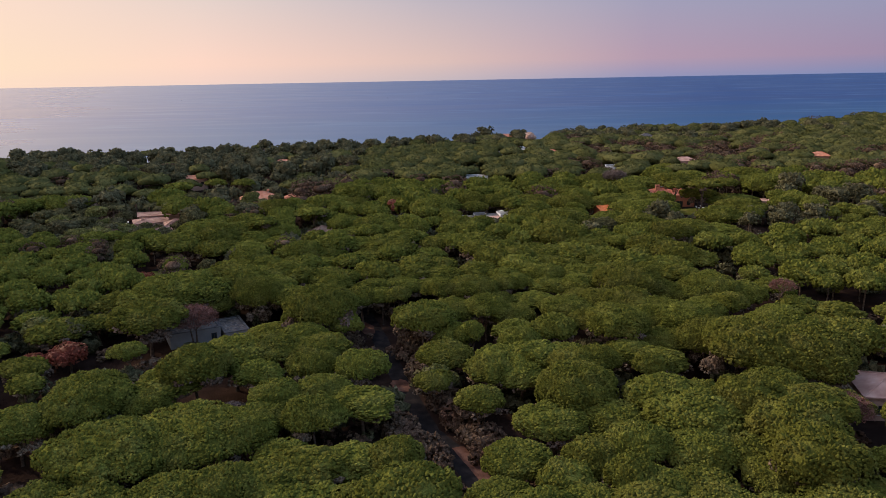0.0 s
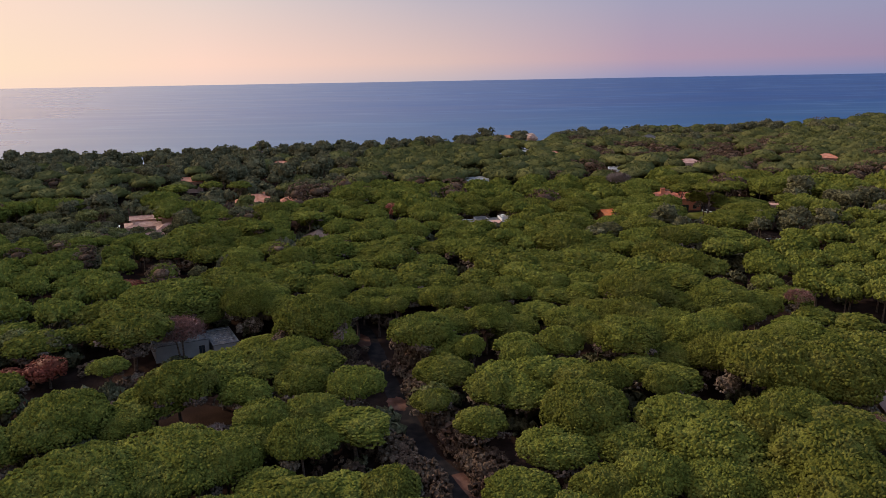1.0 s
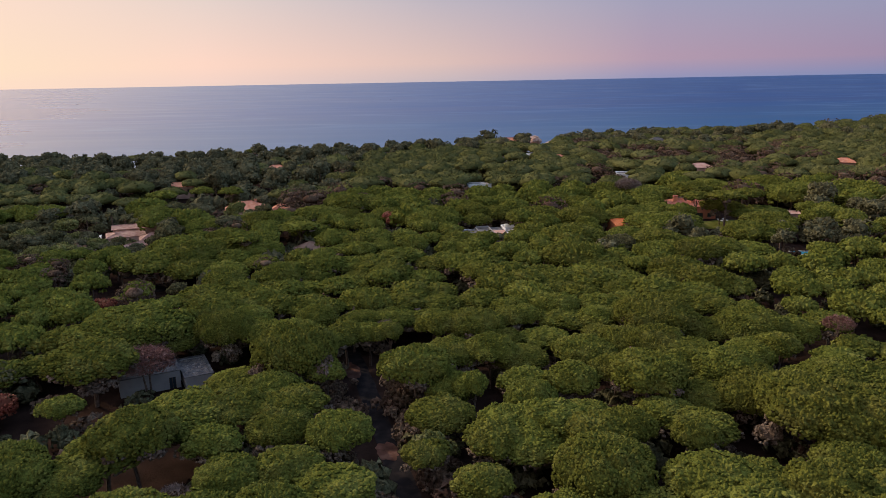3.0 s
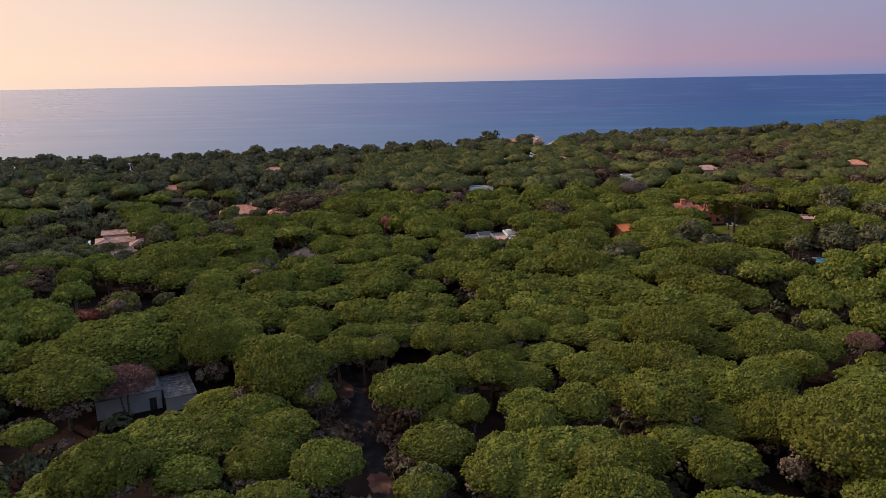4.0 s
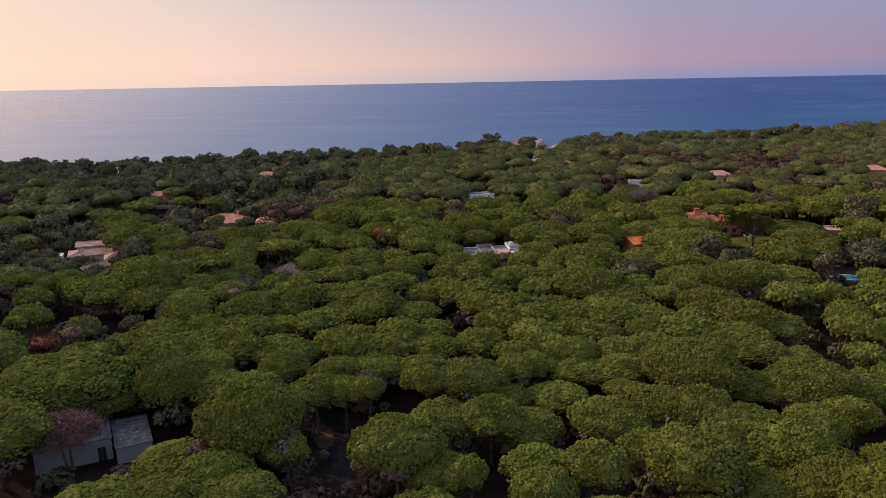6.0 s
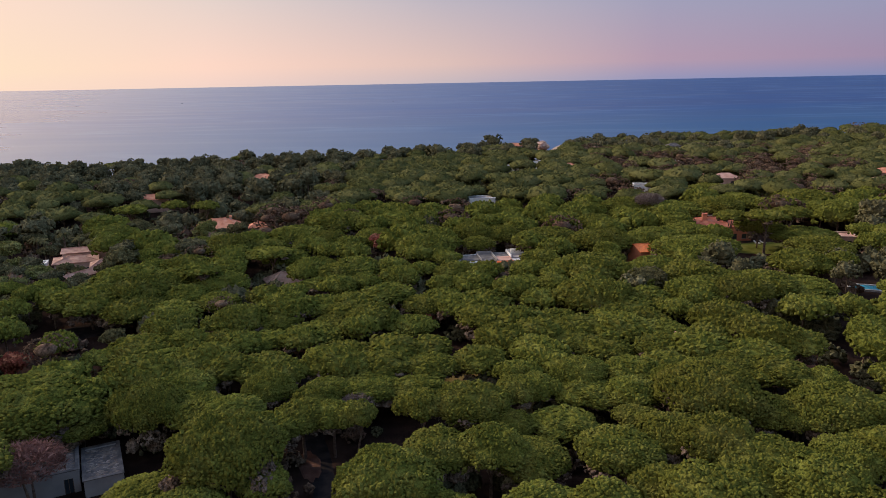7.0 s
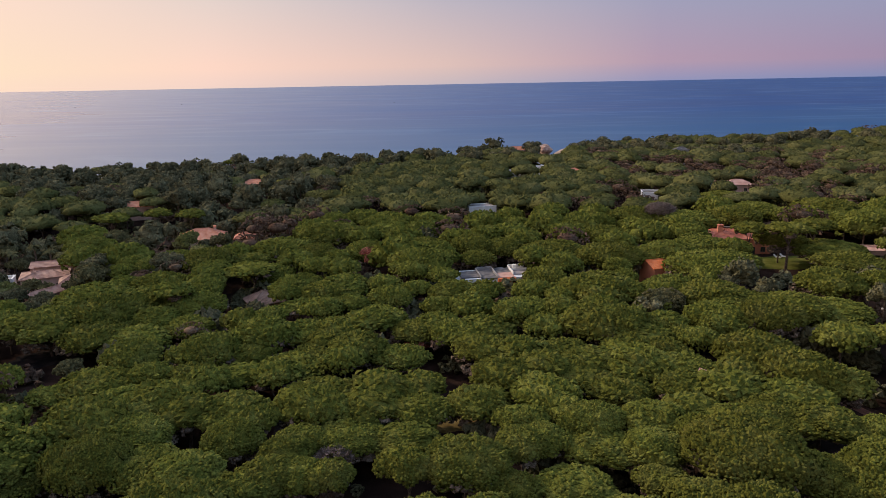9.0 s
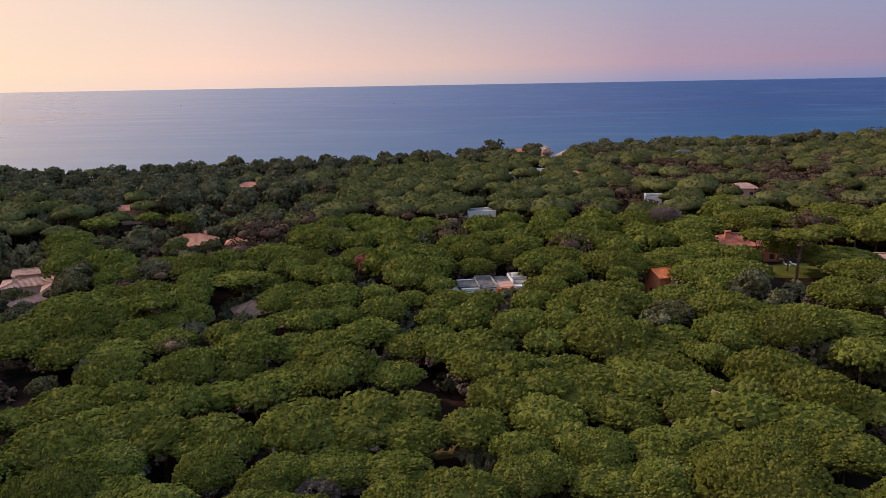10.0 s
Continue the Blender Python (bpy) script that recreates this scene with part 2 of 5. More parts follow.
# the shallows along the shore are greener and paler than the open sea
slant = n.new("ShaderNodeVectorMath")
slant.operation = "DOT_PRODUCT"
slant.inputs[1].default_value = (-0.257, 1.0, 0.0)
l.new(geo.outputs["Position"], slant.inputs[0])
shelf = n.new("ShaderNodeMapRange")
for i, v in enumerate((560.0, 1150.0, 0.6, 0.0)):
    shelf.inputs[1 + i].default_value = v
l.new(slant.outputs["Value"], shelf.inputs[0])
shallow = n.new("ShaderNodeMixRGB")
shallow.inputs[2].default_value = (0.010, 0.072, 0.150, 1)
l.new(shelf.outputs[0], shallow.inputs[0])
l.new(mixw.outputs[0], shallow.inputs[1])
l.new(shallow.outputs[0], p.inputs["Base Color"])
# roughness and gloss graded by direction paint the pale glare on the left; ruffled in streaks
xyz = n.new("ShaderNodeSeparateXYZ")
l.new(geo.outputs["Position"], xyz.inputs[0])
off = n.new("ShaderNodeMath")
off.operation = "ADD"
off.inputs[1].default_value = 200
l.new(xyz.outputs[1], off.inputs[0])
bearing = n.new("ShaderNodeMath")
bearing.operation = "DIVIDE"
l.new(xyz.outputs[0], bearing.inputs[0])
l.new(off.outputs[0], bearing.inputs[1])
sheen_map = n.new("ShaderNodeMapRange")
for i, v in enumerate((-0.60, 0.34, 0.16, 0.50)):
    sheen_map.inputs[1 + i].default_value = v
l.new(bearing.outputs[0], sheen_map.inputs[0])
ruffle = n.new("ShaderNodeMath")
ruffle.operation, ruffle.inputs[1].default_value = "MULTIPLY_ADD", 0.12
l.new(wt.outputs[0], ruffle.inputs[0])
l.new(sheen_map.outputs[0], ruffle.inputs[2])
l.new(ruffle.outputs[0], p.inputs["Roughness"])
gloss = n.new("ShaderNodeMapRange")
for i, v in enumerate((-0.60, 0.30, 0.34, 0.10)):
    gloss.inputs[1 + i].default_value = v
l.new(bearing.outputs[0], gloss.inputs[0])
l.new(gloss.outputs[0], p.inputs["Specular IOR Level"])

# ---- the lie of the land ----
SEA = -9.0


def coast(x):
    """How far ahead the pinewood ends, at x metres to the side."""
    return 478 + 0.257 * x + 9 * math.sin(x * 0.021) + 5 * math.sin(x * 0.057 + 1)


def land(x, y):
    """Height of the ground: a gentle slope to the sea, low mounds, a shelving shore."""
    z = 1.2 + 0.0122 * max(-400, min(500, x)) - 0.0115 * max(-200, y)
    z += 0.35 * math.sin(x * 0.043 + 0.7) * math.cos(y * 0.037)
    k = max(0.0, min(1.0, (x + 150) / 100))
    z -= 5.5 * math.exp(-((y - 290 - 20 * k) / 20) ** 2) * max(0.0, min(1.0, (-30 - x) / 30))      # a shallow valley
    past = y - coast(x) - 6
    if past > 0:
        k = min(1.0, past / 70)
        z = z + (SEA - 2.5 - z) * (k * k * (3 - 2 * k))
    return z


def link_mesh(name, verts, faces, mat, parent=None, smooth=False):
    me = bpy.data.meshes.new(name)
    me.from_pydata([tuple(v) for v in verts], [], [tuple(f) for f in faces])
    me.materials.append(mat)
    if smooth:
        first = 0 if smooth is True else smooth          # the faces before this one stay sharp
        me.polygons.foreach_set("use_smooth", [i >= first for i in range(len(me.polygons))])
    me.update()
    ob = new(name, me)
    ob.parent = parent
    return ob


def grid_lines(lo, hi, near_lo, near_hi, fine_step, coarse):
    a = list(np.arange(near_lo, near_hi + 0.1, fine_step))
    b, s = near_lo, fine_step
    while b > lo:
        s *= coarse
        b = max(lo, b - s)
        a.insert(0, b)
    b, s = near_hi, fine_step
    while b < hi:
        s *= coarse
        b = min(hi, b + s)
        a.append(b)
    return a


gx = grid_lines(-4900, 4900, -380, 480, 10, 1.35)
gy = grid_lines(-3000, 4900, -60, 700, 10, 1.35)
verts = [(x, y, land(x, y)) for y in gy for x in gx]
w = len(gx)
faces = [(j * w + i, j * w + i + 1, (j + 1) * w + i + 1, (j + 1) * w + i) for j in range(len(gy) - 1) for i in range(w - 1)]
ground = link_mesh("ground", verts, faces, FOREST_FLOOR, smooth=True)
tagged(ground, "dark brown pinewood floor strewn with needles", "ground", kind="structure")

sx = grid_lines(-4900, 4900, -500, 500, 100, 1.5)
sy = [200, 350, 450, 550, 700, 900, 1200, 1600, 2200, 3000, 4000, 4900]
w = len(sx)
sea = link_mesh("water", [(x, y, SEA) for y in sy for x in sx],
                [(j * w + i, j * w + i + 1, (j + 1) * w + i + 1, (j + 1) * w + i) for j in range(len(sy) - 1) for i in range(w - 1)], water)
tagged(sea, "calm deep blue sea reaching the horizon", "sea", kind="structure")


# ---- pines ----
def rng_dome(rng, lobes, count):
    """Points and normals over the upper side of a cluster of flattened lobes, leaving out what lies inside another lobe."""
    area = np.array([r * r for *_, r, h in lobes])
    which = rng.choice(len(lobes), count * 2, p=area / area.sum())
    th = rng.uniform(0, 2 * math.pi, count * 2)
    cz = rng.uniform(-0.45, 1.0, count * 2)
    L = np.array(lobes)[which]
    s = np.sqrt(1 - cz * cz)
    nrm = np.stack([s * np.cos(th), s * np.sin(th), cz], 1)
    pos = L[:, :3] + nrm * np.stack([L[:, 3], L[:, 3], np.where(cz > 0, L[:, 4], L[:, 4] * 0.8)], 1)
    keep = np.ones(len(pos), bool)
    for k, (x, y, z, r, h) in enumerate(lobes):
        inside = ((pos[:, 0] - x) ** 2 + (pos[:, 1] - y) ** 2) / r ** 2 + (pos[:, 2] - z) ** 2 / h ** 2 < 0.86
        keep &= ~(inside & (which != k))
    nrm = nrm / np.stack([L[:, 3], L[:, 3], L[:, 4]], 1)
    ph = rng.uniform(0, 6.28, 6)
    lump = sum(np.sin(pos[:, i % 3] * f + ph[i] + 1.7 * np.sin(pos[:, (i + 1) % 3] * 1.3 + ph[i - 1]))
               for i, f in enumerate((2.6, 3.1, 2.2, 4.6, 5.3, 4.1)))
    pos = pos + nrm / np.linalg.norm(nrm, axis=1)[:, None] * (0.075 * lump)[:, None]
    nrm /= np.linalg.norm(nrm, axis=1)[:, None]
    return pos[keep][:count], nrm[keep][:count]


def tufts(rng, pos, nrm, size, points=4):
    """Little starry clumps of needles that stand out of the crown."""
    k = len(pos)
    nrm = nrm + rng.normal(0, 0.38, nrm.shape)
    nrm[:, 2] += 0.25
    nrm /= np.linalg.norm(nrm, axis=1)[:, None]
    side = np.cross(nrm, rng.normal(0, 1, nrm.shape))
    side /= np.linalg.norm(side, axis=1)[:, None]
    other = np.cross(nrm, side)
    sz = size * rng.uniform(0.6, 1.35, k)
    rim = points * 2
    v = np.zeros((k, rim + 1, 3))
    v[:, 0] = pos + nrm * (sz * rng.uniform(0.3, 0.75, k))[:, None]
    for i in range(rim):
        a = 2 * math.pi * i / rim + rng.uniform(-0.25, 0.25, k)
        rr = sz * (rng.uniform(0.85, 1.35, k) if i % 2 == 0 else rng.uniform(0.4, 0.65, k))
        lift = sz * rng.uniform(-0.45, 0.15, k)
        v[:, i + 1] = pos + side * (rr * np.cos(a))[:, None] + other * (rr * np.sin(a))[:, None] + nrm * lift[:, None]
    base = (np.arange(k) * (rim + 1))[:, None]
    f = np.concatenate([base + np.array([0, i + 1, (i + 1) % rim + 1])[None] for i in range(rim)], 0)
    return v.reshape(-1, 3), f


def spread(pos, nrm, gap):
    """Thins points out until none stands nearer than gap to another."""
    cells, keep = {}, []
    for i, q in enumerate(pos):
        c = tuple(int(math.floor(v / gap)) for v in q)
        near = [j for dx in (-1, 0, 1) for dy in (-1, 0, 1) for dz in (-1, 0, 1) for j in cells.get((c[0] + dx, c[1] + dy, c[2] + dz), ())]
        if all(((pos[j] - q) ** 2).sum() > gap * gap for j in near):
            keep.append(i)
            cells.setdefault(c, []).append(i)
    return pos[keep], nrm[keep]


def clumps(rng, pos, nrm, size, seg=5):
    """Rounded, uneven bunches of needles that stand side by side on a crown."""
    k = len(pos)
    nrm = nrm + rng.normal(0, 0.22, nrm.shape)
    nrm[:, 2] += 0.2
    nrm /= np.linalg.norm(nrm, axis=1)[:, None]
    side = np.cross(nrm, rng.normal(0, 1, nrm.shape))
    side /= np.linalg.norm(side, axis=1)[:, None]
    other = np.cross(nrm, side)
    sz = size * rng.uniform(0.7, 1.35, k)
    tall = rng.uniform(0.5, 0.95, k)
    v = np.zeros((k, seg + 1, 3))
    for i in range(seg):
        a = 2 * math.pi * i / seg + rng.uniform(-0.3, 0.3, k)
        rr = sz * rng.uniform(0.72, 1.28, k)
        lift = sz * rng.uniform(-0.41, -0.09, k)
        v[:, i] = pos + side * (rr * np.cos(a))[:, None] + other * (rr * np.sin(a))[:, None] + nrm * lift[:, None]
    v[:, -1] = pos + nrm * (sz * tall)[:, None] + side * (sz * rng.uniform(-0.25, 0.25, k))[:, None]
    base = (np.arange(k) * (seg + 1))[:, None]
    return v.reshape(-1, 3), np.concatenate([base + np.array((i, (i + 1) % seg, seg))[None] for i in range(seg)], 0)


def lobe_body(lobes, shrink=0.9, seg=9, rings=4):
    """The dark body inside the needles."""
    vs, fs = [], []
    for x, y, z, r, h in lobes:
        b = len(vs)
        levels = [1.0, 0.8, 0.35, -0.15, -0.4]
        for q in levels:
            s = math.sqrt(1 - q * q) if q > 0 else 0.95 + q * 0.9
            for i in range(seg):
                a = 2 * math.pi * i / seg + q
                vs.append((x + math.cos(a) * s * r * shrink, y + math.sin(a) * s * r * shrink, z + q * h * shrink))
        for j in range(len(levels) - 1):
            for i in range(seg):
                a, c = b + j * seg + i, b + j * seg + (i + 1) % seg
                fs += [(a, a + seg, c + seg), (a, c + seg, c)]
        base = b + (len(levels) - 1) * seg
        fs += [(base, base + i + 1, base + i) for i in range(1, seg - 1)]
    return np.array(vs), np.array(fs)


def pine_lobes(rng, count, flat, full):
    """Unit crown (radius 1, about its middle): one broad dome with a scalloped rim and low swellings; full: how much hangs below."""
    lobes = [(rng.normal(0, 0.04), rng.normal(0, 0.04), -0.03, 0.86, flat)]
    turn = rng.uniform(0, 6.28)
    for i in range(count):
        a = turn + 2 * math.pi * i / count + rng.uniform(-0.3, 0.3)
        r = rng.uniform(0.30, 0.48)
        d = rng.uniform(0.48, 0.64)
        lobes.append((math.cos(a) * d, math.sin(a) * d, rng.uniform(-0.14, -0.02), r, flat * rng.uniform(0.6, 0.85)))
    for i in range(3):
        a, d = rng.uniform(0, 6.28), rng.uniform(0.2, 0.45)
        lobes.append((math.cos(a) * d, math.sin(a) * d, flat * 0.34, rng.uniform(0.28, 0.42), flat * 0.58))
    for i in range(int(2 + full * 9)):
        a, d = rng.uniform(0, 6.28), rng.uniform(0.4, 0.78)
        lobes.append((math.cos(a) * d, math.sin(a) * d, -rng.uniform(0.12, 0.26 + 0.26 * full), rng.uniform(0.16, 0.27), rng.uniform(0.11, 0.2)))
    for i in range(int(3 + full * 6)):
        a, d = rng.uniform(0, 6.28), rng.uniform(0.48, 0.84)
        lobes.append((math.cos(a) * d, math.sin(a) * d, -rng.uniform(0.28, 0.42 + 0.24 * full), rng.uniform(0.14, 0.25), rng.uniform(0.13, 0.24)))
    return lobes


def limb_mesh(path, r0, r1, seg=6):
    vs, fs = [], []
    m = len(path) - 1
    for i, q in enumerate(path):
        r = r0 + (r1 - r0) * i / m
        for k in range(seg):
            a = 2 * math.pi * k / seg
            vs.append((q[0] + r * math.cos(a), q[1] + r * math.sin(a), q[2]))
    for i in range(m):
        for k in range(seg):
            a, c = i * seg + k, i * seg + (k + 1) % seg
            fs.append((a, c, c + seg, a + seg))
    fs.append([m * seg + k for k in range(seg)])
    return vs, fs


CROWN_Z = 7.5                # height of a crown's middle over the ground

FLAT = [0.50, 0.40, 0.54, 0.45, 0.50, 0.42, 0.56, 0.46]
FULL = [0.7, 0.1, 1.2, 0.4, 0.9, 0.2, 1.3, 0.6]


def make_pine(seed, label, R, count, size, points, height=CROWN_Z, thick=1.0):
    """An umbrella pine of crown radius R: bare leaning trunk, forking limbs, a broad domed crown."""
    rng = np.random.default_rng(seed)
    tree = new("stone_pine")
    tagged(tree, label, "tree", group="umbrella pines of the wood")
    scallops = int(rng.integers(7, 10))
    lobes = [(x * R, y * R, z * R + height, r * R, h * R) for x, y, z, r, h in pine_lobes(rng, scallops, FLAT[seed % 8] * (5.0 / R) ** 0.4 * thick, FULL[seed % 8] * (1 if thick == 1 else 0.1))]
    top, low = lobes[:scallops + 4], lobes[scallops + 4:]
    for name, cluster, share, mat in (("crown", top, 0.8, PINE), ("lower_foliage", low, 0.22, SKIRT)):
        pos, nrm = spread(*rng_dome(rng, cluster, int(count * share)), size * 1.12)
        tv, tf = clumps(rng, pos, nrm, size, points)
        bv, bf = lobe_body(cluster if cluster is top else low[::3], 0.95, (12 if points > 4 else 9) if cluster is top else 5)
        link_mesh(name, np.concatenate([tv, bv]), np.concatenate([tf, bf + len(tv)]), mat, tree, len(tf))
    lean = rng.normal(0, 0.35, 2)
    fork = height * 0.60
    path = [(lean[0] * (q ** 1.4), lean[1] * (q ** 1.4), -0.3 + (fork + 0.3) * q) for q in (0, 0.12, 0.4, 0.7, 1)]
    vs, fs = limb_mesh(path, 0.24, 0.16, 8)
    link_mesh("trunk", vs, fs, BARK, tree, True)
    for x, y, z, r, h in lobes[1:6]:
        s = path[-1]
        mid = (s[0] + (x - s[0]) * 0.4, s[1] + (y - s[1]) * 0.4, s[2] + (z - s[2]) * 0.55)
        vs, fs = limb_mesh([(s[0], s[1], s[2] - 0.1), mid, (x * 0.9, y * 0.9, z)], 0.10, 0.04, 5)
        link_mesh("limb", vs, fs, BARK, tree, True)
    return tree


LABELS = ["umbrella pine with a broad domed dark green crown", "umbrella pine with a rounded olive green crown",
          "umbrella pine with a flat spreading green crown", "umbrella pine with an uneven lobed green crown"]
near_pines = {R: [make_pine(104 + i + int(R * 8), LABELS[i % 4], R, n, 0.255, 5) for i in range(4)] for R, n in ((3.6, 2500), (5.0, 4400), (6.8, 7600))}
mid_pines = {R: [make_pine(204 + i + int(R * 8), LABELS[i % 4], R, n, 0.45, 4) for i in range(4)] for R, n in ((3.6, 900), (5.0, 1600), (6.8, 2700))}
used = set()


def plant(kinds, x, y, r, tall, i):
    """Sets one more tree: crown radius r; tall stretches it upwards."""
    g = random.Random(i * 77 + 5)
    R = min(kinds, key=lambda q: abs(math.log(q / r)))
    ob = kinds[R][i % 4]
    m = pose(x, y, land(x, y), 0, 0, g.uniform(0, 360)) @ Matrix.Diagonal((r / R * g.uniform(0.92, 1.12), r / R * g.uniform(0.92, 1.12), tall, 1))
    if id(ob) not in used:
        used.add(id(ob))
        ob.matrix_basis = m
        return ob
    return copy_thing(ob, m)


PLACED = []          # x, y, r of every tree that stands, and of every open spot
standing = []        # the trees to be set one by one


def free(x, y, r, gap):
    return all((x - a) ** 2 + (y - b) ** 2 > (gap * (r + c)) ** 2 for a, b, c in PLACED if abs(b - y) < 26 and abs(a - x) < 26)


SIGHTS, OPEN = [], []


def in_sight(x, y):
    """Whether a tree would stand in the gaps before the houses."""
    return before(x, y, SIGHTS)


def before(x, y, views):
    for a, b, w, reach in views:
        d = math.hypot(a - 3, b - 45)
        ux, uy = (a - 3) / d, (b - 45) / d
        along, off = (a - x) * ux + (b - y) * uy, abs((a - x) * uy - (b - y) * ux)
        if -2 < along < reach and off < w:
            return True
    return False


def house_views(views):
    """Gaps in the wood before the houses: x, y, half width, length."""
    SIGHTS.extend(views)


def open_spots(spots):
    """Clearings, yards and lanes where no tree stands."""
    PLACED.extend(spots)
    OPEN.extend(spots)


ROOFS = [(-50.4, 166, 3.6), (51.6, 221.5, 5), (39.6, 155.2, 2.2), (59, 90, 5), (14, 223, 7), (93.5, 203.5, 4), (-61, 113, 3), (-66, 161, 3), (-45, 127.5, 5), (-38, 130, 4), (-95, 236, 6), (-84, 230, 4), (-67.5, 273, 6), (80, 254, 7), (-34, 209, 3), (79.9, 217.8, 2), (-36, 203, 2)]


def grove(trees):
    for x, y, r in trees:
        if all(math.hypot(x - a, y - b) > c + 0.3 * r for a, b, c in ROOFS):
            PLACED.append((x, y, r))
            standing.append((x, y, r * 1.14))


house_views([(50, 221, 6, 22), (79, 254, 5, 24), (88, 241, 11, 42), (14, 223, 9, 22), (15, 291, 5, 9), (-84, 229, 6, 26), (-89, 218, 7, 24), (-97, 231, 8, 24), (-67, 272, 8, 28),
             (-50, 166, 7, 26), (-67, 161, 4, 22), (-61, 113, 5, 14), (60, 91, 6, 20), (-36, 209, 6, 24), (-43, 128, 8, 16), (-67, 187, 9, 26), (4, 157, 5, 18), (0, 184, 5, 16), (-1, 178, 4, 22), (-13, 232, 4, 20), (-58, 273, 5, 22), (-37, 129, 8, 26), (91.7, 200.5, 3, 36)])
house_views([(33, 400, 6, 56), (47, 407, 6, 56), (15, 303, 6, 30), (58, 380, 4, 24), (77, 324, 5, 20), (113, 340, 7, 20), (102, 343, 4, 20), (170, 330, 5, 24), (105, 238, 4, 24), (126, 452, 4, 24),
             (-3, 478, 5, 30), (44, 489, 5, 30), (-81, 385, 5, 20), (-110, 333, 4, 20), (-65, 249, 3, 16), (67, 505, 11, 70), (-110, 295, 30, 30), (72, 190, 8, 20)])
open_spots([(-44, 127, 9), (-37, 130, 6), (-49, 117, 6), (-14, 132, 3.5), (-8, 110, 3.5), (-53, 122, 7), (-41, 141, 6), (-55, 90, 5), (-49, 100, 5),
            (-42, 103, 4), (-2, 88, 5), (3, 79, 4), (-8, 119, 4.5), (-5, 100, 4), (-14, 134, 4), (38, 74, 6), (43, 113, 4), (32, 120, 3), (60, 97, 6),
            (-13, 94, 3.5), (-29, 89, 3), (4, 155, 3.5), (2, 184, 3), (-23, 148, 3), (-65, 179, 9), (-68, 190, 5), (-97, 248, 11), (-75, 293, 9),
            (-39, 217, 6), (13, 237, 9), (55, 240, 5), (60, 243, 4), (86, 241, 8)])
open_spots([(94, 242, 8), (86, 265, 7), (73, 193, 7), (71, 181, 6), (49, 186, 5), (51, 172, 5), (58, 160, 5), (16, 324, 8), (-22, 295, 8), (-96, 314,
            10), (-109, 297, 10), (-115, 282, 10), (-131, 292, 10), (-2, 224, 3.5), (-12, 180, 4), (31, 209, 4), (54, 233, 4), (-61, 112, 5), (-66,
            161, 4), (42, 162, 4), (-51, 166, 5), (51, 222, 5), (80, 252, 11), (11, 221, 10), (15, 291, 8), (-84, 229, 6), (-89, 218, 7), (-96, 231,
            10), (-67, 272, 9), (-48, 163, 6), (39, 150, 5), (60, 91, 6), (33, 400, 5)])
open_spots([(47, 407, 5), (58, 380, 4), (77, 324, 5), (113, 340, 7), (102, 343, 4), (170, 330, 5), (105, 238, 5), (126, 452, 5), (-3, 478, 6), (44,
            489, 5), (-98, 372, 6), (-80, 330, 5), (-132, 322, 5), (62, 515, 9), (74, 521, 9), (56, 495, 4), (97, 205, 6), (-118, 222, 18), (-103,
            246, 16), (-82, 252, 13), (-76, 207, 12), (-100, 205, 14), (-60, 250, 10), (-130, 240, 14)])

grove([(31.0, 59.0, 4.1), (36.5, 59.7, 4.3), (18.6, 59.8, 3.4), (25.9, 60.3, 4.1), (3.7, 60.4, 2.2), (-37.2, 60.4, 4.3), (8.9, 60.5, 2.8), (-3.6,
       61.3, 5.0), (-30.4, 61.6, 3.6), (13.4, 62.2, 2.8), (-8.0, 63.4, 4.0), (-34.5, 63.5, 4.5), (-12.3, 63.5, 4.3), (-15.6, 63.9, 3.5), (-26.7, 64.5,
       4.3), (20.5, 64.7, 4.2), (-40.3, 65.3, 3.9), (25.7, 65.5, 4.3), (36.9, 65.6, 3.9), (-22.1, 65.6, 4.2), (18.6, 65.9, 2.4), (12.0, 66.5, 3.4),
       (33.6, 66.9, 3.9), (-18.8, 67.0, 4.4), (-14.7, 70.6, 3.7), (32.9, 70.7, 4.0), (27.3, 71.7, 3.9), (16.6, 72.3, 4.2), (8.1, 72.7, 4.1), (-10.1,
       72.7, 2.8)])
grove([(21.0, 72.8, 3.9), (-5.3, 72.8, 3.8), (-36.7, 72.9, 5.9), (38.1, 72.9, 4.2), (-30.5, 73.5, 4.4), (28.9, 78.1, 4.6), (-23.2, 78.5, 4.1), (-28.8,
       78.7, 6.0), (36.3, 80.2, 3.8), (-15.5, 81.1, 3.9), (12.8, 81.3, 4.5), (44.2, 81.5, 4.6), (-22.4, 81.8, 4.3), (-51.6, 82.1, 4.8), (20.8, 82.3,
       4.3), (49.5, 83.8, 3.2), (27.8, 85.2, 4.1), (46.7, 85.2, 4.4), (32.7, 87.1, 3.8), (-10.4, 87.3, 3.5), (-45.8, 87.9, 5.8), (17.1, 88.1, 5.4),
       (42.5, 88.4, 4.2), (-21.9, 89.2, 4.0), (-39.2, 89.5, 4.0), (54.0, 91.4, 5.0), (-16.4, 91.5, 4.5), (49.9, 94.6, 6.1), (-37.3, 94.8, 3.7), (28.6,
       94.8, 2.8)])
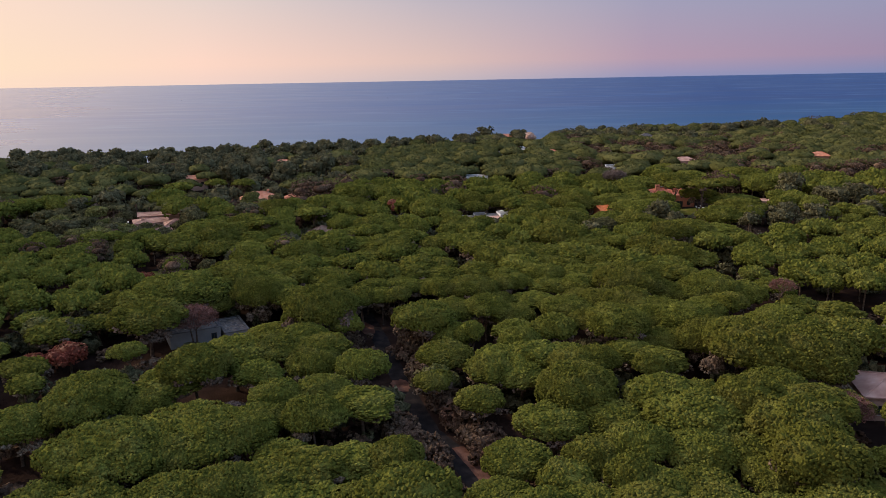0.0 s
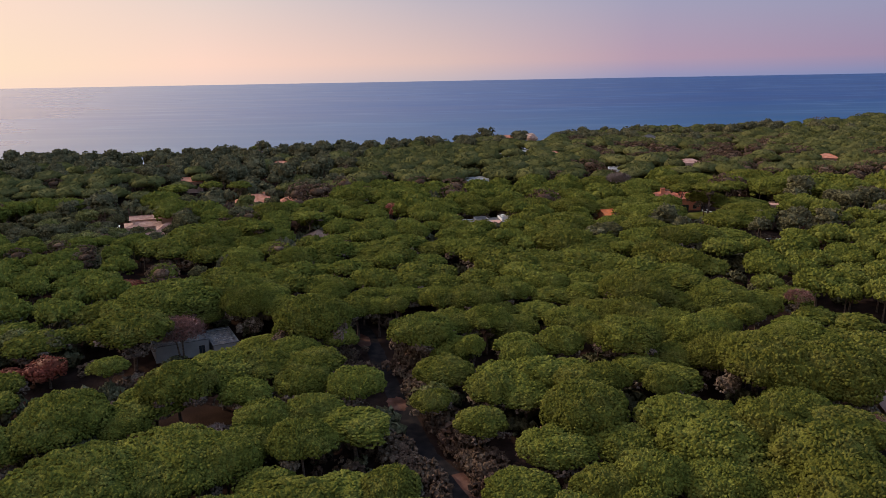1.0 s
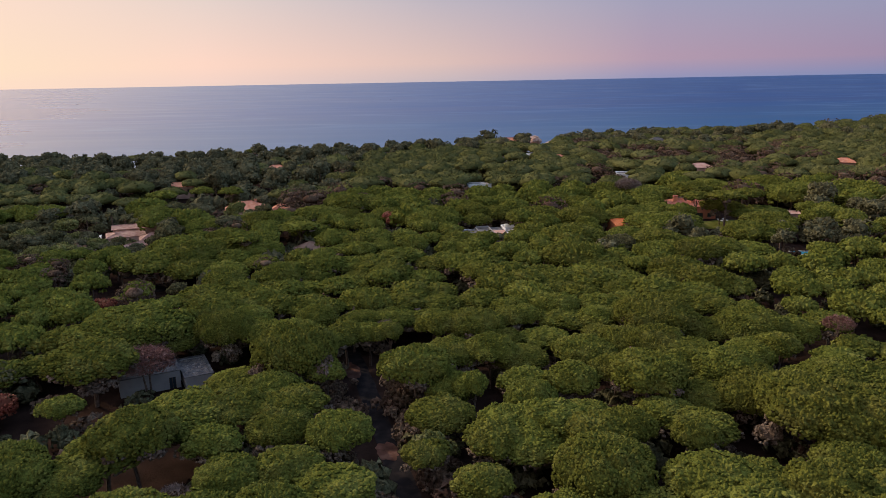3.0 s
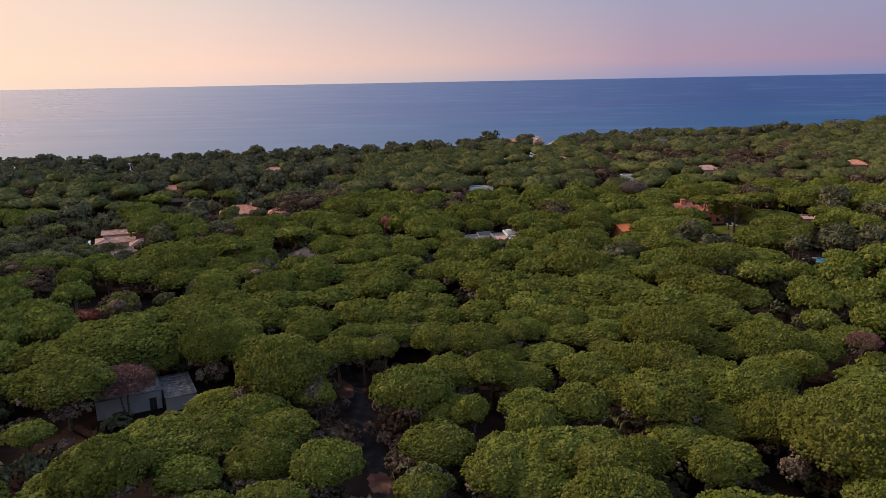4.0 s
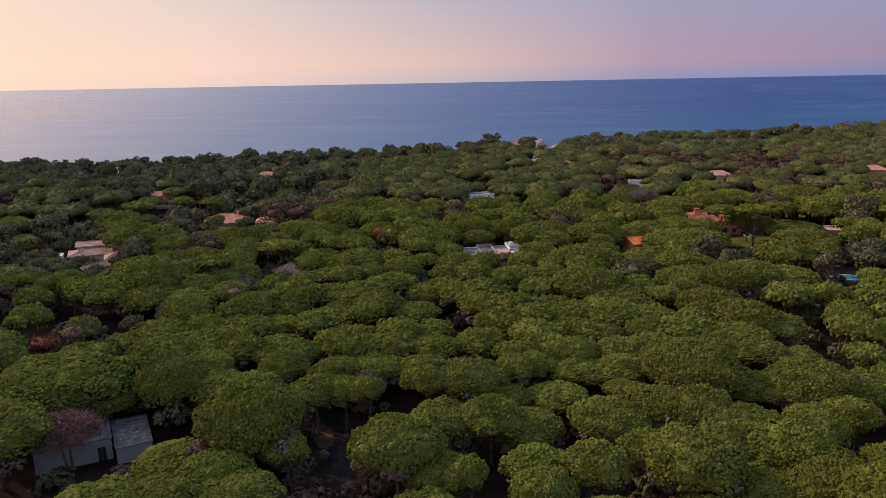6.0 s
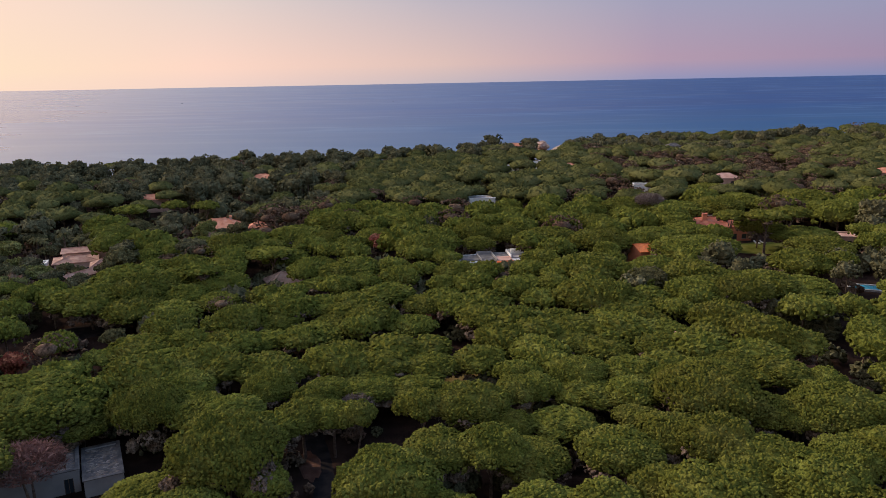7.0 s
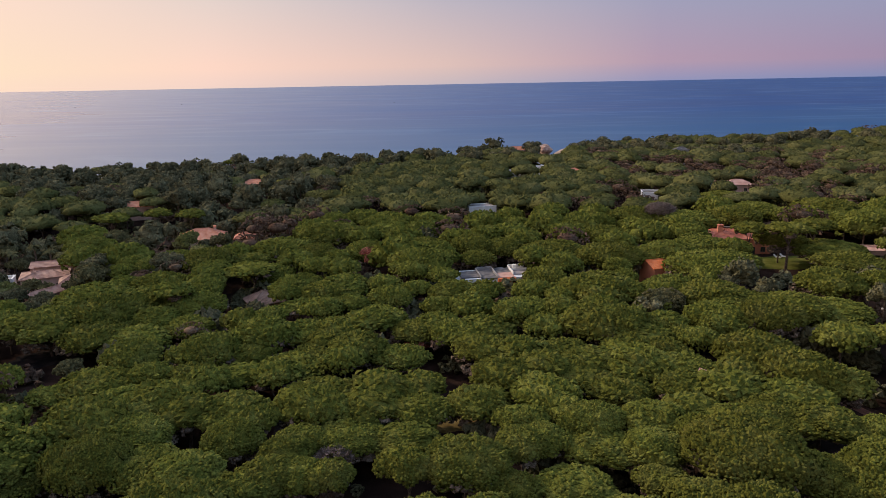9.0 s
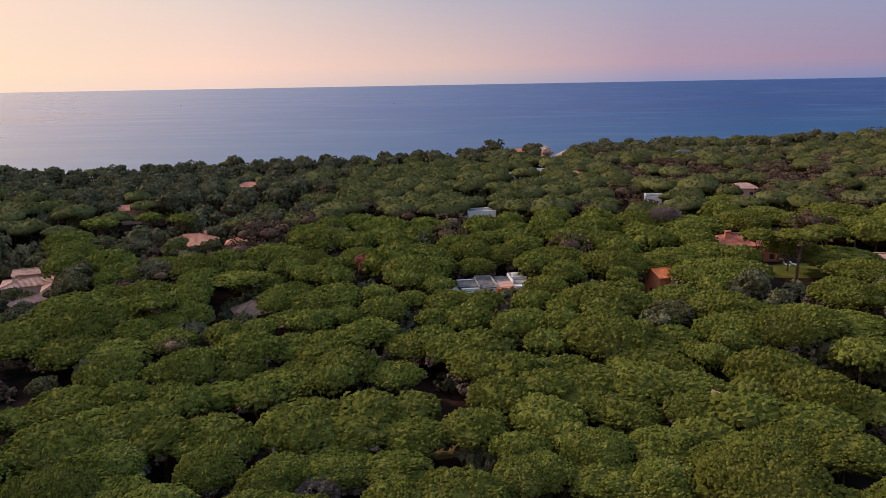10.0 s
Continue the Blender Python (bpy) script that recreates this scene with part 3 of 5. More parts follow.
grove([(10.9, 95.5, 3.3), (18.0, 95.7, 3.4), (-34.2, 95.9, 4.3), (43.7, 96.2, 6.4), (6.5, 96.4, 3.3), (21.7, 97.7, 3.8), (31.1, 98.7, 3.4), (-11.7,
       98.8, 4.2), (13.4, 99.9, 3.6), (7.9, 100.4, 3.6), (-19.0, 100.5, 4.2), (42.7, 100.7, 4.0), (27.8, 102.9, 3.2), (17.9, 103.1, 4.3), (-31.0,
       103.5, 4.9), (60.9, 104.2, 5.4), (0.3, 104.2, 4.3), (-25.6, 104.8, 4.5), (-20.3, 105.2, 5.0), (40.4, 106.3, 5.5), (11.8, 106.8, 3.8), (34.9,
       107.8, 4.8), (52.7, 108.3, 6.2), (-18.2, 108.7, 3.3), (27.1, 109.1, 4.2), (4.3, 109.3, 2.6), (17.8, 110.9, 3.0), (49.8, 111.4, 3.0), (1.8,
       111.8, 4.0), (38.8, 112.6, 4.3)])
grove([(-22.5, 113.0, 4.2), (24.1, 113.5, 3.1), (-2.8, 113.5, 4.0), (-28.7, 115.9, 3.6), (36.0, 117.2, 5.4), (-27.8, 117.4, 3.7), (-16.1, 117.6, 3.0),
       (44.6, 119.5, 4.1), (-50.0, 119.7, 5.1), (48.9, 119.9, 3.6), (-20.5, 120.2, 5.6), (-4.2, 120.8, 4.2), (21.3, 122.1, 4.8), (32.2, 122.4, 3.8),
       (7.6, 122.5, 4.0), (12.0, 123.1, 4.8), (1.8, 123.3, 4.4), (28.6, 125.1, 4.5), (47.4, 129.2, 4.3), (55.7, 130.2, 4.9), (-17.4, 130.2, 3.1),
       (49.2, 130.6, 4.8), (42.6, 130.7, 4.9), (10.2, 130.9, 3.8), (-8.3, 132.1, 3.0), (-14.9, 132.7, 2.9), (-11.2, 132.8, 2.6), (-60.1, 132.9, 4.2),
       (-0.4, 132.9, 3.5), (-23.7, 133.0, 3.6)])
grove([(5.5, 133.5, 4.0), (35.0, 133.9, 5.8), (-50.6, 135.0, 7.7), (-43.7, 135.0, 4.5), (-34.8, 135.4, 5.2), (-28.7, 135.6, 5.1), (26.4, 136.5, 3.0),
       (12.2, 137.8, 2.9), (21.2, 138.6, 3.4), (32.3, 139.0, 3.8), (-14.6, 139.2, 2.6), (14.4, 139.3, 3.0), (37.3, 140.0, 3.9), (-21.4, 142.0, 3.8),
       (-13.2, 142.1, 3.2), (47.7, 143.0, 3.5), (20.8, 143.2, 4.2), (-1.1, 143.2, 3.2), (-7.9, 143.3, 4.2), (28.1, 143.4, 3.3), (12.8, 144.3, 3.6),
       (-33.9, 144.5, 5.0), (42.5, 145.0, 4.2), (-40.4, 146.7, 5.6), (-19.4, 146.7, 3.1), (17.9, 147.0, 3.0), (34.5, 148.5, 3.2), (-13.5, 149.3, 4.1),
       (47.0, 149.3, 4.5), (-6.2, 149.5, 3.7)])
grove([(0.4, 149.7, 4.2), (-29.3, 149.7, 3.3), (-24.3, 150.8, 4.8), (7.8, 150.9, 3.8), (16.7, 151.2, 4.9), (40.2, 151.7, 3.7), (-38.8, 152.0, 6.0),
       (-34.0, 153.0, 4.2), (35.5, 153.3, 4.1), (54.7, 153.6, 4.0), (26.8, 154.8, 4.4), (-5.2, 155.7, 3.6), (51.0, 156.0, 5.3), (-0.1, 156.6, 3.3),
       (-13.3, 157.1, 4.5), (43.9, 157.6, 3.6), (22.1, 157.8, 3.6), (11.7, 158.1, 4.3), (-52.3, 158.9, 3.1), (17.0, 160.0, 3.6), (36.9, 160.7, 4.7),
       (-20.5, 161.4, 3.1), (-46.4, 161.5, 5.6), (30.8, 161.6, 5.0), (24.8, 162.4, 4.7), (47.8, 162.5, 5.2), (-33.3, 163.0, 3.9), (-39.5, 163.4, 3.0),
       (-26.8, 163.7, 3.7), (14.7, 167.0, 3.4)])
grove([(-18.9, 168.0, 5.0), (36.3, 168.0, 3.8), (21.4, 168.2, 4.5), (9.2, 168.9, 4.2), (-3.3, 169.5, 3.8), (-10.2, 170.6, 4.3), (-33.4, 170.7, 5.4),
       (33.2, 171.1, 5.0), (-17.4, 171.2, 3.8), (-26.4, 171.8, 3.3), (-45.7, 171.8, 5.7), (41.0, 174.1, 2.5), (5.2, 176.4, 3.9), (29.1, 176.6, 6.6),
       (-15.6, 176.9, 3.5), (-26.2, 177.1, 4.5), (35.5, 177.3, 4.5), (9.1, 177.4, 5.1), (55.7, 178.0, 5.6), (39.5, 178.5, 3.1), (69.4, 179.1, 4.5),
       (49.6, 179.8, 5.2), (-1.4, 180.0, 4.6), (-14.4, 180.3, 4.2), (-19.7, 180.9, 4.6), (-48.6, 180.9, 5.1), (-56.2, 182.7, 6.2), (-9.4, 182.9, 3.7),
       (2.0, 183.9, 3.7), (-32.0, 185.2, 2.9)])
grove([(-41.3, 186.1, 4.8), (64.0, 186.4, 6.0), (71.7, 186.7, 6.2), (-67.0, 187.1, 6.8), (-7.5, 187.2, 4.9), (58.3, 187.9, 6.2), (17.8, 189.5, 5.4),
       (-48.5, 189.9, 4.4), (-58.3, 190.9, 6.0), (52.4, 192.3, 6.8), (-23.9, 194.4, 3.7), (32.5, 195.2, 6.1), (-7.2, 196.0, 4.3), (-54.7, 196.3, 5.1),
       (-44.2, 196.9, 5.6), (-18.3, 198.4, 4.8), (76.9, 198.6, 6.8), (27.9, 198.6, 4.6), (46.4, 199.1, 5.9), (4.8, 200.3, 4.2), (-20.6, 200.8, 5.1),
       (11.4, 200.9, 3.3), (-65.9, 202.3, 7.7), (-35.8, 202.3, 5.2), (-17.0, 206.6, 5.1), (23.7, 209.8, 4.8), (-56.0, 210.9, 6.1), (-26.9, 215.1,
       3.8), (58.4, 215.8, 6.6), (49.5, 216.7, 4.8)])
grove([(89.8, 216.7, 6.6), (79.9, 217.8, 6.5), (20.3, 220.4, 5.1), (64.9, 220.9, 7.4), (-36.0, 221.2, 5.2), (-2.4, 221.3, 6.0), (41.9, 224.1, 6.2),
       (39.1, 226.7, 6.3), (54.1, 228.4, 6.8), (-51.1, 228.6, 5.3), (10.6, 231.0, 4.4), (-42.6, 232.1, 3.7), (93.9, 233.7, 8.0), (29.5, 235.1, 6.8),
       (-27.6, 236.6, 5.3), (-61.8, 236.9, 6.3), (65.2, 237.2, 6.7), (-15.6, 237.5, 5.3), (84.5, 238.8, 6.6), (17.8, 242.8, 5.2), (10.0, 243.0, 5.2),
       (-38.1, 244.2, 6.3), (-8.2, 244.9, 4.8), (-2.1, 246.6, 5.8), (44.5, 252.8, 5.8), (-27.8, 254.8, 6.6), (-92.2, 255.0, 6.8), (84.0, 266.8, 7.3),
       (71.0, 267.6, 7.8), (112.5, 272.7, 8.9)])
grove([(57.8, 273.1, 7.8), (95.3, 279.3, 7.4), (93.1, 300.5, 8.0)])


rng = random.Random(11)
spots = []
for tries in range(40000):
    y = 18 + 570 * math.sqrt(rng.random())
    x = rng.uniform(-1, 1) * (0.64 * y + 26)
    if y > coast(x):
        continue
    r = rng.uniform(2.6, 4.2) if y < 230 else rng.uniform(3.8, 6.6)
    if free(x, y, r, 0.86 if y < 230 else 0.80) and not in_sight(x, y):
        PLACED.append((x, y, r))
        spots.append((x, y, r))
for tries in range(1500):          # the wood goes on under and behind the camera
    x, y, r = rng.uniform(-120, 120), rng.uniform(-80, 46), rng.uniform(4.0, 6.4)
    if free(x, y, r, 0.74):
        PLACED.append((x, y, r))
        spots.append((x, y, r))
spots.sort(key=lambda s: math.hypot(s[0], s[1] - 60) + (300 if s[1] < 40 else 0))
extra = max(0, 370 - len(standing))
filler = [(x, y, r * 1.1) for x, y, r in spots[:extra]]
standing += filler
filler = set(filler)
standing.sort(key=lambda s: s[1])
for i, (x, y, r) in enumerate(standing):
    tall = rng.uniform(0.84, 1.09) * (0.86 if in_sight(x, y) else 1.0)
    plant(near_pines if y < 146 and abs(x) < 56 else mid_pines, x, y, r, tall if (x, y, r) not in filler else rng.uniform(0.70, 0.86), i)

for ob in [o for kinds in (near_pines, mid_pines) for group in kinds.values() for o in group]:
    if id(ob) not in used:
        used.add(id(ob))
        spare = spots[extra + len(used)]
        ob.matrix_basis = pose(spare[0], spare[1], land(spare[0], spare[1]))

# the wood farther off: pines, darker oaks, and brownish bare trees, each one sheet of many crowns
def umbrella(g, flat, seg=13):
    """A broad scalloped dome that rolls under at its rim, 5 metres in radius."""
    profile = ((0.0, 1.0), (0.34, 0.94), (0.64, 0.74), (0.88, 0.42), (1.0, 0.04), (0.93, -0.26), (0.66, -0.42), (0.0, -0.36))
    ph = g.uniform(0, 6.28, 4)
    vs, fs = [], []
    for j, (r, h) in enumerate(profile):
        for i in range(seg):
            a = 2 * math.pi * (i + 0.5 * (j % 2)) / seg
            scallop = 1 + r * (0.10 * math.sin(2 * a + ph[0]) + 0.08 * math.sin(3 * a + ph[1]) + 0.07 * math.sin(6 * a + ph[2])) + g.uniform(-0.08, 0.08)
            swell = 0.22 * r * math.sin(3 * a + ph[3]) + g.uniform(-0.13, 0.13)
            vs.append((5 * r * scallop * math.cos(a), 5 * r * scallop * math.sin(a), CROWN_Z + 5 * flat * (h + (swell if h > -0.3 else 0))))
    for j in range(len(profile) - 1):
        for i in range(seg):
            a, c = j * seg + i, j * seg + (i + 1) % seg
            fs += [(a, a + seg, c + seg), (a, c + seg, c)]
    return np.array(vs), np.array(fs)


def middle_kinds(seed):
    """Six crowns of the middle distance, lobed and covered with bunches of needles."""
    made = []
    for k in range(6):
        g = np.random.default_rng(seed + k)
        lobes = [(x * 5, y * 5, z * 5 + CROWN_Z, r * 5, h * 5) for x, y, z, r, h in pine_lobes(g, 7, 0.36 + 0.03 * k, 0.25 * (k % 4))]
        tv, tf = clumps(g, *spread(*rng_dome(g, lobes, 700), 0.62), 0.54, 4)
        bv, bf = lobe_body(lobes[:11], 0.95, 7)
        sv, sf = limb_mesh([(0, 0, -0.2), (0.2, 0, 4), (0.3, 0.1, CROWN_Z)], 0.25, 0.14, 5)
        sf = np.array([(a, b, c) for a, b, c, d in sf[:-1]] + [(a, c, d) for a, b, c, d in sf[:-1]])
        made.append((np.concatenate([tv, bv, np.array(sv)]), np.concatenate([tf, bf + len(tv), sf + len(tv) + len(bv)]), len(tf), len(sf)))
    return made


def far_kinds(seed, flats, fulls, count, size, bare=False):
    """Six far crowns, each as points, faces, the number of faces that stay sharp and of those of the trunk."""
    made = []
    for k in range(6):
        g = np.random.default_rng(seed + k)
        if bare:
            lobes = [(x * 5, y * 5, z * 5 + CROWN_Z, r * 5, h * 5) for x, y, z, r, h in pine_lobes(g, 6, flats[k], fulls[k])]
            tv, tf = tufts(g, *rng_dome(g, lobes, count), size, 2)
            bv, bf = lobe_body(lobes[:1], 0.55, 8)
        elif min(fulls) >= 1:
            lobes = [(0, 0, CROWN_Z, 3.4, 5 * flats[k])] + [(g.normal(0, 2.0), g.normal(0, 2.0), CROWN_Z + g.uniform(-2.2, 1.6), g.uniform(1.3, 2.4), g.uniform(1.1, 2.1)) for _ in range(6)]
            pos, nrm = rng_dome(g, lobes, count)
            tv, tf = clumps(g, *spread(pos, nrm, size * 0.9), size, 4)
            bv, bf = lobe_body(lobes[:5], 0.92, 7)
        else:
            bv, bf = umbrella(g, flats[k])
            pick = bf[g.integers(0, len(bf) * 5 // 7, count)]
            mix = g.dirichlet((1, 1, 1), count)
            pos = (bv[pick] * mix[:, :, None]).sum(1)
            nrm = pos - np.array((0, 0, CROWN_Z - 4.0))
            nrm /= np.linalg.norm(nrm, axis=1)[:, None]
            tv, tf = clumps(g, *spread(pos, nrm, size * 0.9), size, 4)
            if fulls[k] > 0.35:
                drop = [(g.normal(0, 2.2), g.normal(0, 2.2), CROWN_Z - g.uniform(1.6, 3.0), g.uniform(1.0, 1.8), g.uniform(0.8, 1.4)) for _ in range(int(6 * fulls[k]))]
                dv, df = clumps(g, *rng_dome(g, drop, 60), size, 4)
                tf = np.concatenate([tf, df + len(tv)])
                tv = np.concatenate([tv, dv])
        sv, sf = limb_mesh([(0, 0, -0.2), (0.2, 0, 4), (0.3, 0.1, CROWN_Z)], 0.25, 0.12, 4)
        sf = [(a, b, c) for a, b, c, d in sf[:-1]] + [(a, c, d) for a, b, c, d in sf[:-1]]
        sv, sf = np.array(sv), np.array(sf)
        made.append((np.concatenate([tv, bv, sv]), np.concatenate([tf, bf + len(tv), sf + len(tv) + len(bv)]), len(tf), len(sf)))
    return made


def far_sheet(name, label, trees, made, mat, lo, hi):
    allv, allf, round_faces, slots, base = [], [], [], [], 0
    for i, (x, y, r) in enumerate(trees):
        v, f, sharp, stem = made[i % 6]
        r *= 1.15
        a = rng.uniform(0, 6.28)
        c, s = math.cos(a), math.sin(a)
        sz = rng.uniform(lo, hi) * (1 + 0.12 * max(0, 1 - (coast(x) - y) / 60))
        high = np.where(v[:, 2] < 4.1, v[:, 2] * sz, CROWN_Z * sz + (v[:, 2] - CROWN_Z) * r / 5)
        q = np.stack([(v[:, 0] * c - v[:, 1] * s) * r / 5 + x, (v[:, 0] * s + v[:, 1] * c) * r / 5 + y, high + land(x, y)], 1)
        allv.append(q)
        allf.append(f + base)
        round_faces.append(np.arange(len(f)) >= sharp)
        slots.append((np.arange(len(f)) >= len(f) - stem).astype(int))
        base += len(v)
    ob = link_mesh(name, np.concatenate(allv), np.concatenate(allf), mat)
    ob.data.materials.append(BARK)
    ob.data.polygons.foreach_set("use_smooth", np.concatenate(round_faces))
    ob.data.polygons.foreach_set("material_index", np.concatenate(slots))
    tagged(ob, label, "woods", kind="stuff")


pinewood, oakwood, barewood = [], [], []
for x, y, r in spots[extra:]:
    n1 = noise.noise(Vector((x * 0.013, y * 0.013, 3.3)))
    n2 = noise.noise(Vector((x * 0.02 + 9, y * 0.02, 7.7)))
    edge = coast(x) - y
    if (edge < 45 and x < 120 and rng.random() < 0.75) or (x < -40 and y > 280 and n1 > -0.15 and rng.random() < 0.6) or (n1 > 0.28 and rng.random() < 0.6):
        oakwood.append((x, y, r))
    elif n2 > 0.2 and rng.random() < 0.5 or rng.random() < 0.03:
        barewood.append((x, y, r * 0.9))
    else:
        pinewood.append((x, y, r))
far_sheet("middle_pinewood", "green umbrella crowns of the wood beyond the lane", [q for q in pinewood if 100 < q[1] < 285], middle_kinds(140), PINE, 0.82, 1.0)
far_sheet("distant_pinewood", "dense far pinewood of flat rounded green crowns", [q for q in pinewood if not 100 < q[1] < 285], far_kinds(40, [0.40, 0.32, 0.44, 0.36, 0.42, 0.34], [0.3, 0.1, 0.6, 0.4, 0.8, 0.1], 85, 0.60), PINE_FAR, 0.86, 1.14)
far_sheet("distant_oakwood", "dark ragged evergreen oaks near the coast", oakwood, far_kinds(60, [0.52, 0.62, 0.55, 0.66, 0.5, 0.58], [1, 1, 1.2, 1, 1.3, 1], 110, 0.62), DARK_LEAVES, 0.7, 1.22)
far_sheet("distant_bare_wood", "brownish half-bare trees among far pines", barewood, far_kinds(80, [0.4, 0.5, 0.45, 0.55, 0.4, 0.5], [1, 1, 1, 1, 1, 1], 190, 0.42, True), SCRUB, 0.8, 1.1)


# scrub and saplings under and between the trees
def bushes(name, label, mat, count, seed, rmin, rmax, where, bunches=56, size=0.22):
    g = random.Random(seed)
    made = []
    for k in range(5):
        q = np.random.default_rng(seed + k)
        lobes = [(0, 0, 0.45, 0.7, 0.55)] + [(q.normal(0, 0.45), q.normal(0, 0.45), q.uniform(0.2, 0.7), q.uniform(0.25, 0.4), q.uniform(0.2, 0.4)) for _ in range(4)]
        pos, nrm = rng_dome(q, lobes, bunches)
        tv, tf = clumps(q, pos, nrm, size, 4)
        bv, bf = lobe_body(lobes[:2], 0.62, 6)
        made.append((np.concatenate([tv, bv]), np.concatenate([tf, bf + len(tv)])))
    allv, allf, base, done = [], [], 0, 0
    while done < count:
        x, y = where(g)
        if not clear_of_yards(x, y):
            continue
        done += 1
        v, f = made[done % 5]
        r = g.uniform(rmin, rmax)
        a = g.uniform(0, 6.28)
        c, s = math.cos(a), math.sin(a)
        allv.append(np.stack([(v[:, 0] * c - v[:, 1] * s) * r + x, (v[:, 0] * s + v[:, 1] * c) * r + y, v[:, 2] * r * g.uniform(0.7, 1.2) + land(x, y)], 1))
        allf.append(f + base)
        base += len(v)
    ob = link_mesh(name, np.concatenate(allv), np.concatenate(allf), mat)
    tagged(ob, label, "undergrowth", kind="stuff")


LANE_CLEAR = [(10, 40), (6, 68), (2, 82), (-2, 89), (-5, 100), (-8, 112), (-12, 128), (-18, 150)]
YARDS = [(-43, 128, 8), (-35, 129, 6), (4.3, 157, 6), (88, 240, 15), (-67, 187, 11), (14, 223, 10), (-95, 236, 10), (-67, 273, 10), (80, 254, 10), (93.5, 203.5, 6), (51, 176, 4),
         (51.5, 222, 5), (-50.6, 166, 7), (42, 163, 5), (-61, 113, 4), (-66, 161, 4), (60, 91, 7), (-34, 209, 5), (-84, 230, 5), (-85.5, 222, 5)]


def clear_of_yards(x, y):
    for a, b, r in YARDS:
        if (x - a) ** 2 + (y - b) ** 2 < r * r:
            return False
    for (a, b), (c, d) in zip(LANE_CLEAR, LANE_CLEAR[1:]):
        k = max(0, min(1, ((x - a) * (c - a) + (y - b) * (d - b)) / ((c - a) ** 2 + (d - b) ** 2)))
        if math.hypot(x - a - k * (c - a), y - b - k * (d - b)) < 2.9:
            return False
    return True


def in_wood(g):
    y = 45 + 260 * g.random() ** 1.2
    return g.uniform(-1, 1) * (0.62 * y + 10), y


def in_valley(g):
    k = g.random()
    return -150 + 100 * k + g.gauss(0, 8), 284 + 22 * k + g.gauss(0, 9)


bushes("undergrowth", "dark evergreen undergrowth beneath the pines", DARK_LEAVES, 240, 5, 0.9, 2.8, in_wood, 80, 0.17)
bushes("saplings", "dull green saplings and tall shrubs between the pines", DARK_LEAVES, 240, 15, 2.2, 3.9, in_wood)
def in_far_wood(g):
    y = 170 + 290 * g.random()
    return g.uniform(-1, 1) * (0.60 * y + 10), y


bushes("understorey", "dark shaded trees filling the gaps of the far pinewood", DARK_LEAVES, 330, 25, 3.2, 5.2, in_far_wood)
bushes("brown_understorey", "brown shaded shrubs filling the gaps of the far pinewood", SCRUB, 260, 26, 2.6, 4.6, in_far_wood)
bushes("dry_undergrowth", "brown dry scrub beneath the pines", SCRUB, 200, 6, 0.8, 2.8, in_wood, 80, 0.17)
def by_the_lane(g):
    k = g.randrange(len(LANE_CLEAR) - 1)
    (a, b), (c, d) = LANE_CLEAR[k], LANE_CLEAR[k + 1]
    q, side = g.random(), g.choice((-1, 1)) * g.uniform(3.2, 7.0)
    return a + (c - a) * q + side, b + (d - b) * q


bushes("lane_scrub", "brown half-bare bushes along the lane", SCRUB, 130, 9, 1.1, 3.0, by_the_lane, 150, 0.12)
bushes("valley_scrub", "olive brown scrub filling a shallow valley", GREY_LEAVES, 220, 7, 1.2, 3.0, in_valley)

# ---- the lane, paths, lawns and yards ----
def strip(name, path, width, mat, lift, label, category, ragged=0.0, seed=1):
    """A band laid over the ground along a path of plan points, with a slightly uneven edge and a real thickness at its rim."""
    g = random.Random(seed)
    pts = []
    for (x0, y0), (x1, y1) in zip(path, path[1:]):
        k = max(2, int(math.hypot(x1 - x0, y1 - y0) / 1.5))
        pts += [(x0 + (x1 - x0) * i / k, y0 + (y1 - y0) * i / k) for i in range(k)]
    pts.append(path[-1])
    vs, fs = [], []
    for i, (x, y) in enumerate(pts):
        a, b = pts[max(0, i - 1)], pts[min(len(pts) - 1, i + 1)]
        dx, dy = b[0] - a[0], b[1] - a[1]
        q = math.hypot(dx, dy) or 1
        nx, ny = -dy / q, dx / q
        for s in (-1, -0.5, 0, 0.5, 1):
            w = width / 2 * s * (1 + (g.uniform(-ragged, ragged) if abs(s) == 1 else 0))
            px, py = x + nx * w, y + ny * w
            vs.append((px, py, land(px, py) + (lift if abs(s) < 1 else lift - 0.06)))
    for i in range(len(pts) - 1):
        for k in range(4):
            fs.append((i * 5 + k, i * 5 + k + 1, (i + 1) * 5 + k + 1, (i + 1) * 5 + k))
    ob = link_mesh(name, vs, fs, mat)
    return tagged(ob, label, category, kind="structure")


def patch(name, x, y, rx, ry, turn, mat, lift, label, category, seed=1, wobble=0.15):
    """A rounded area of lawn or bare earth laid over the ground."""
    g = random.Random(seed)
    vs, fs = [(x, y, land(x, y) + lift)], []
    c, s = math.cos(radians(turn)), math.sin(radians(turn))
    n, rings = 24, 4
    wob = [1 + g.uniform(-wobble, wobble) for _ in range(n)]
    for j in range(1, rings + 1):
        for i in range(n):
            a = 2 * math.pi * i / n
            u, v = rx * math.cos(a) * wob[i] * j / rings, ry * math.sin(a) * wob[i] * j / rings
            px, py = x + u * c - v * s, y + u * s + v * c
            vs.append((px, py, land(px, py) + (lift if j < rings else -0.05)))
    for i in range(n):
        fs.append((0, 1 + i, 1 + (i + 1) % n))
        for j in range(rings - 1):
            a = 1 + j * n
            fs.append((a + i, a + n + i, a + n + (i + 1) % n, a + (i + 1) % n))
    return tagged(link_mesh(name, vs, fs, mat), label, category, kind="structure")


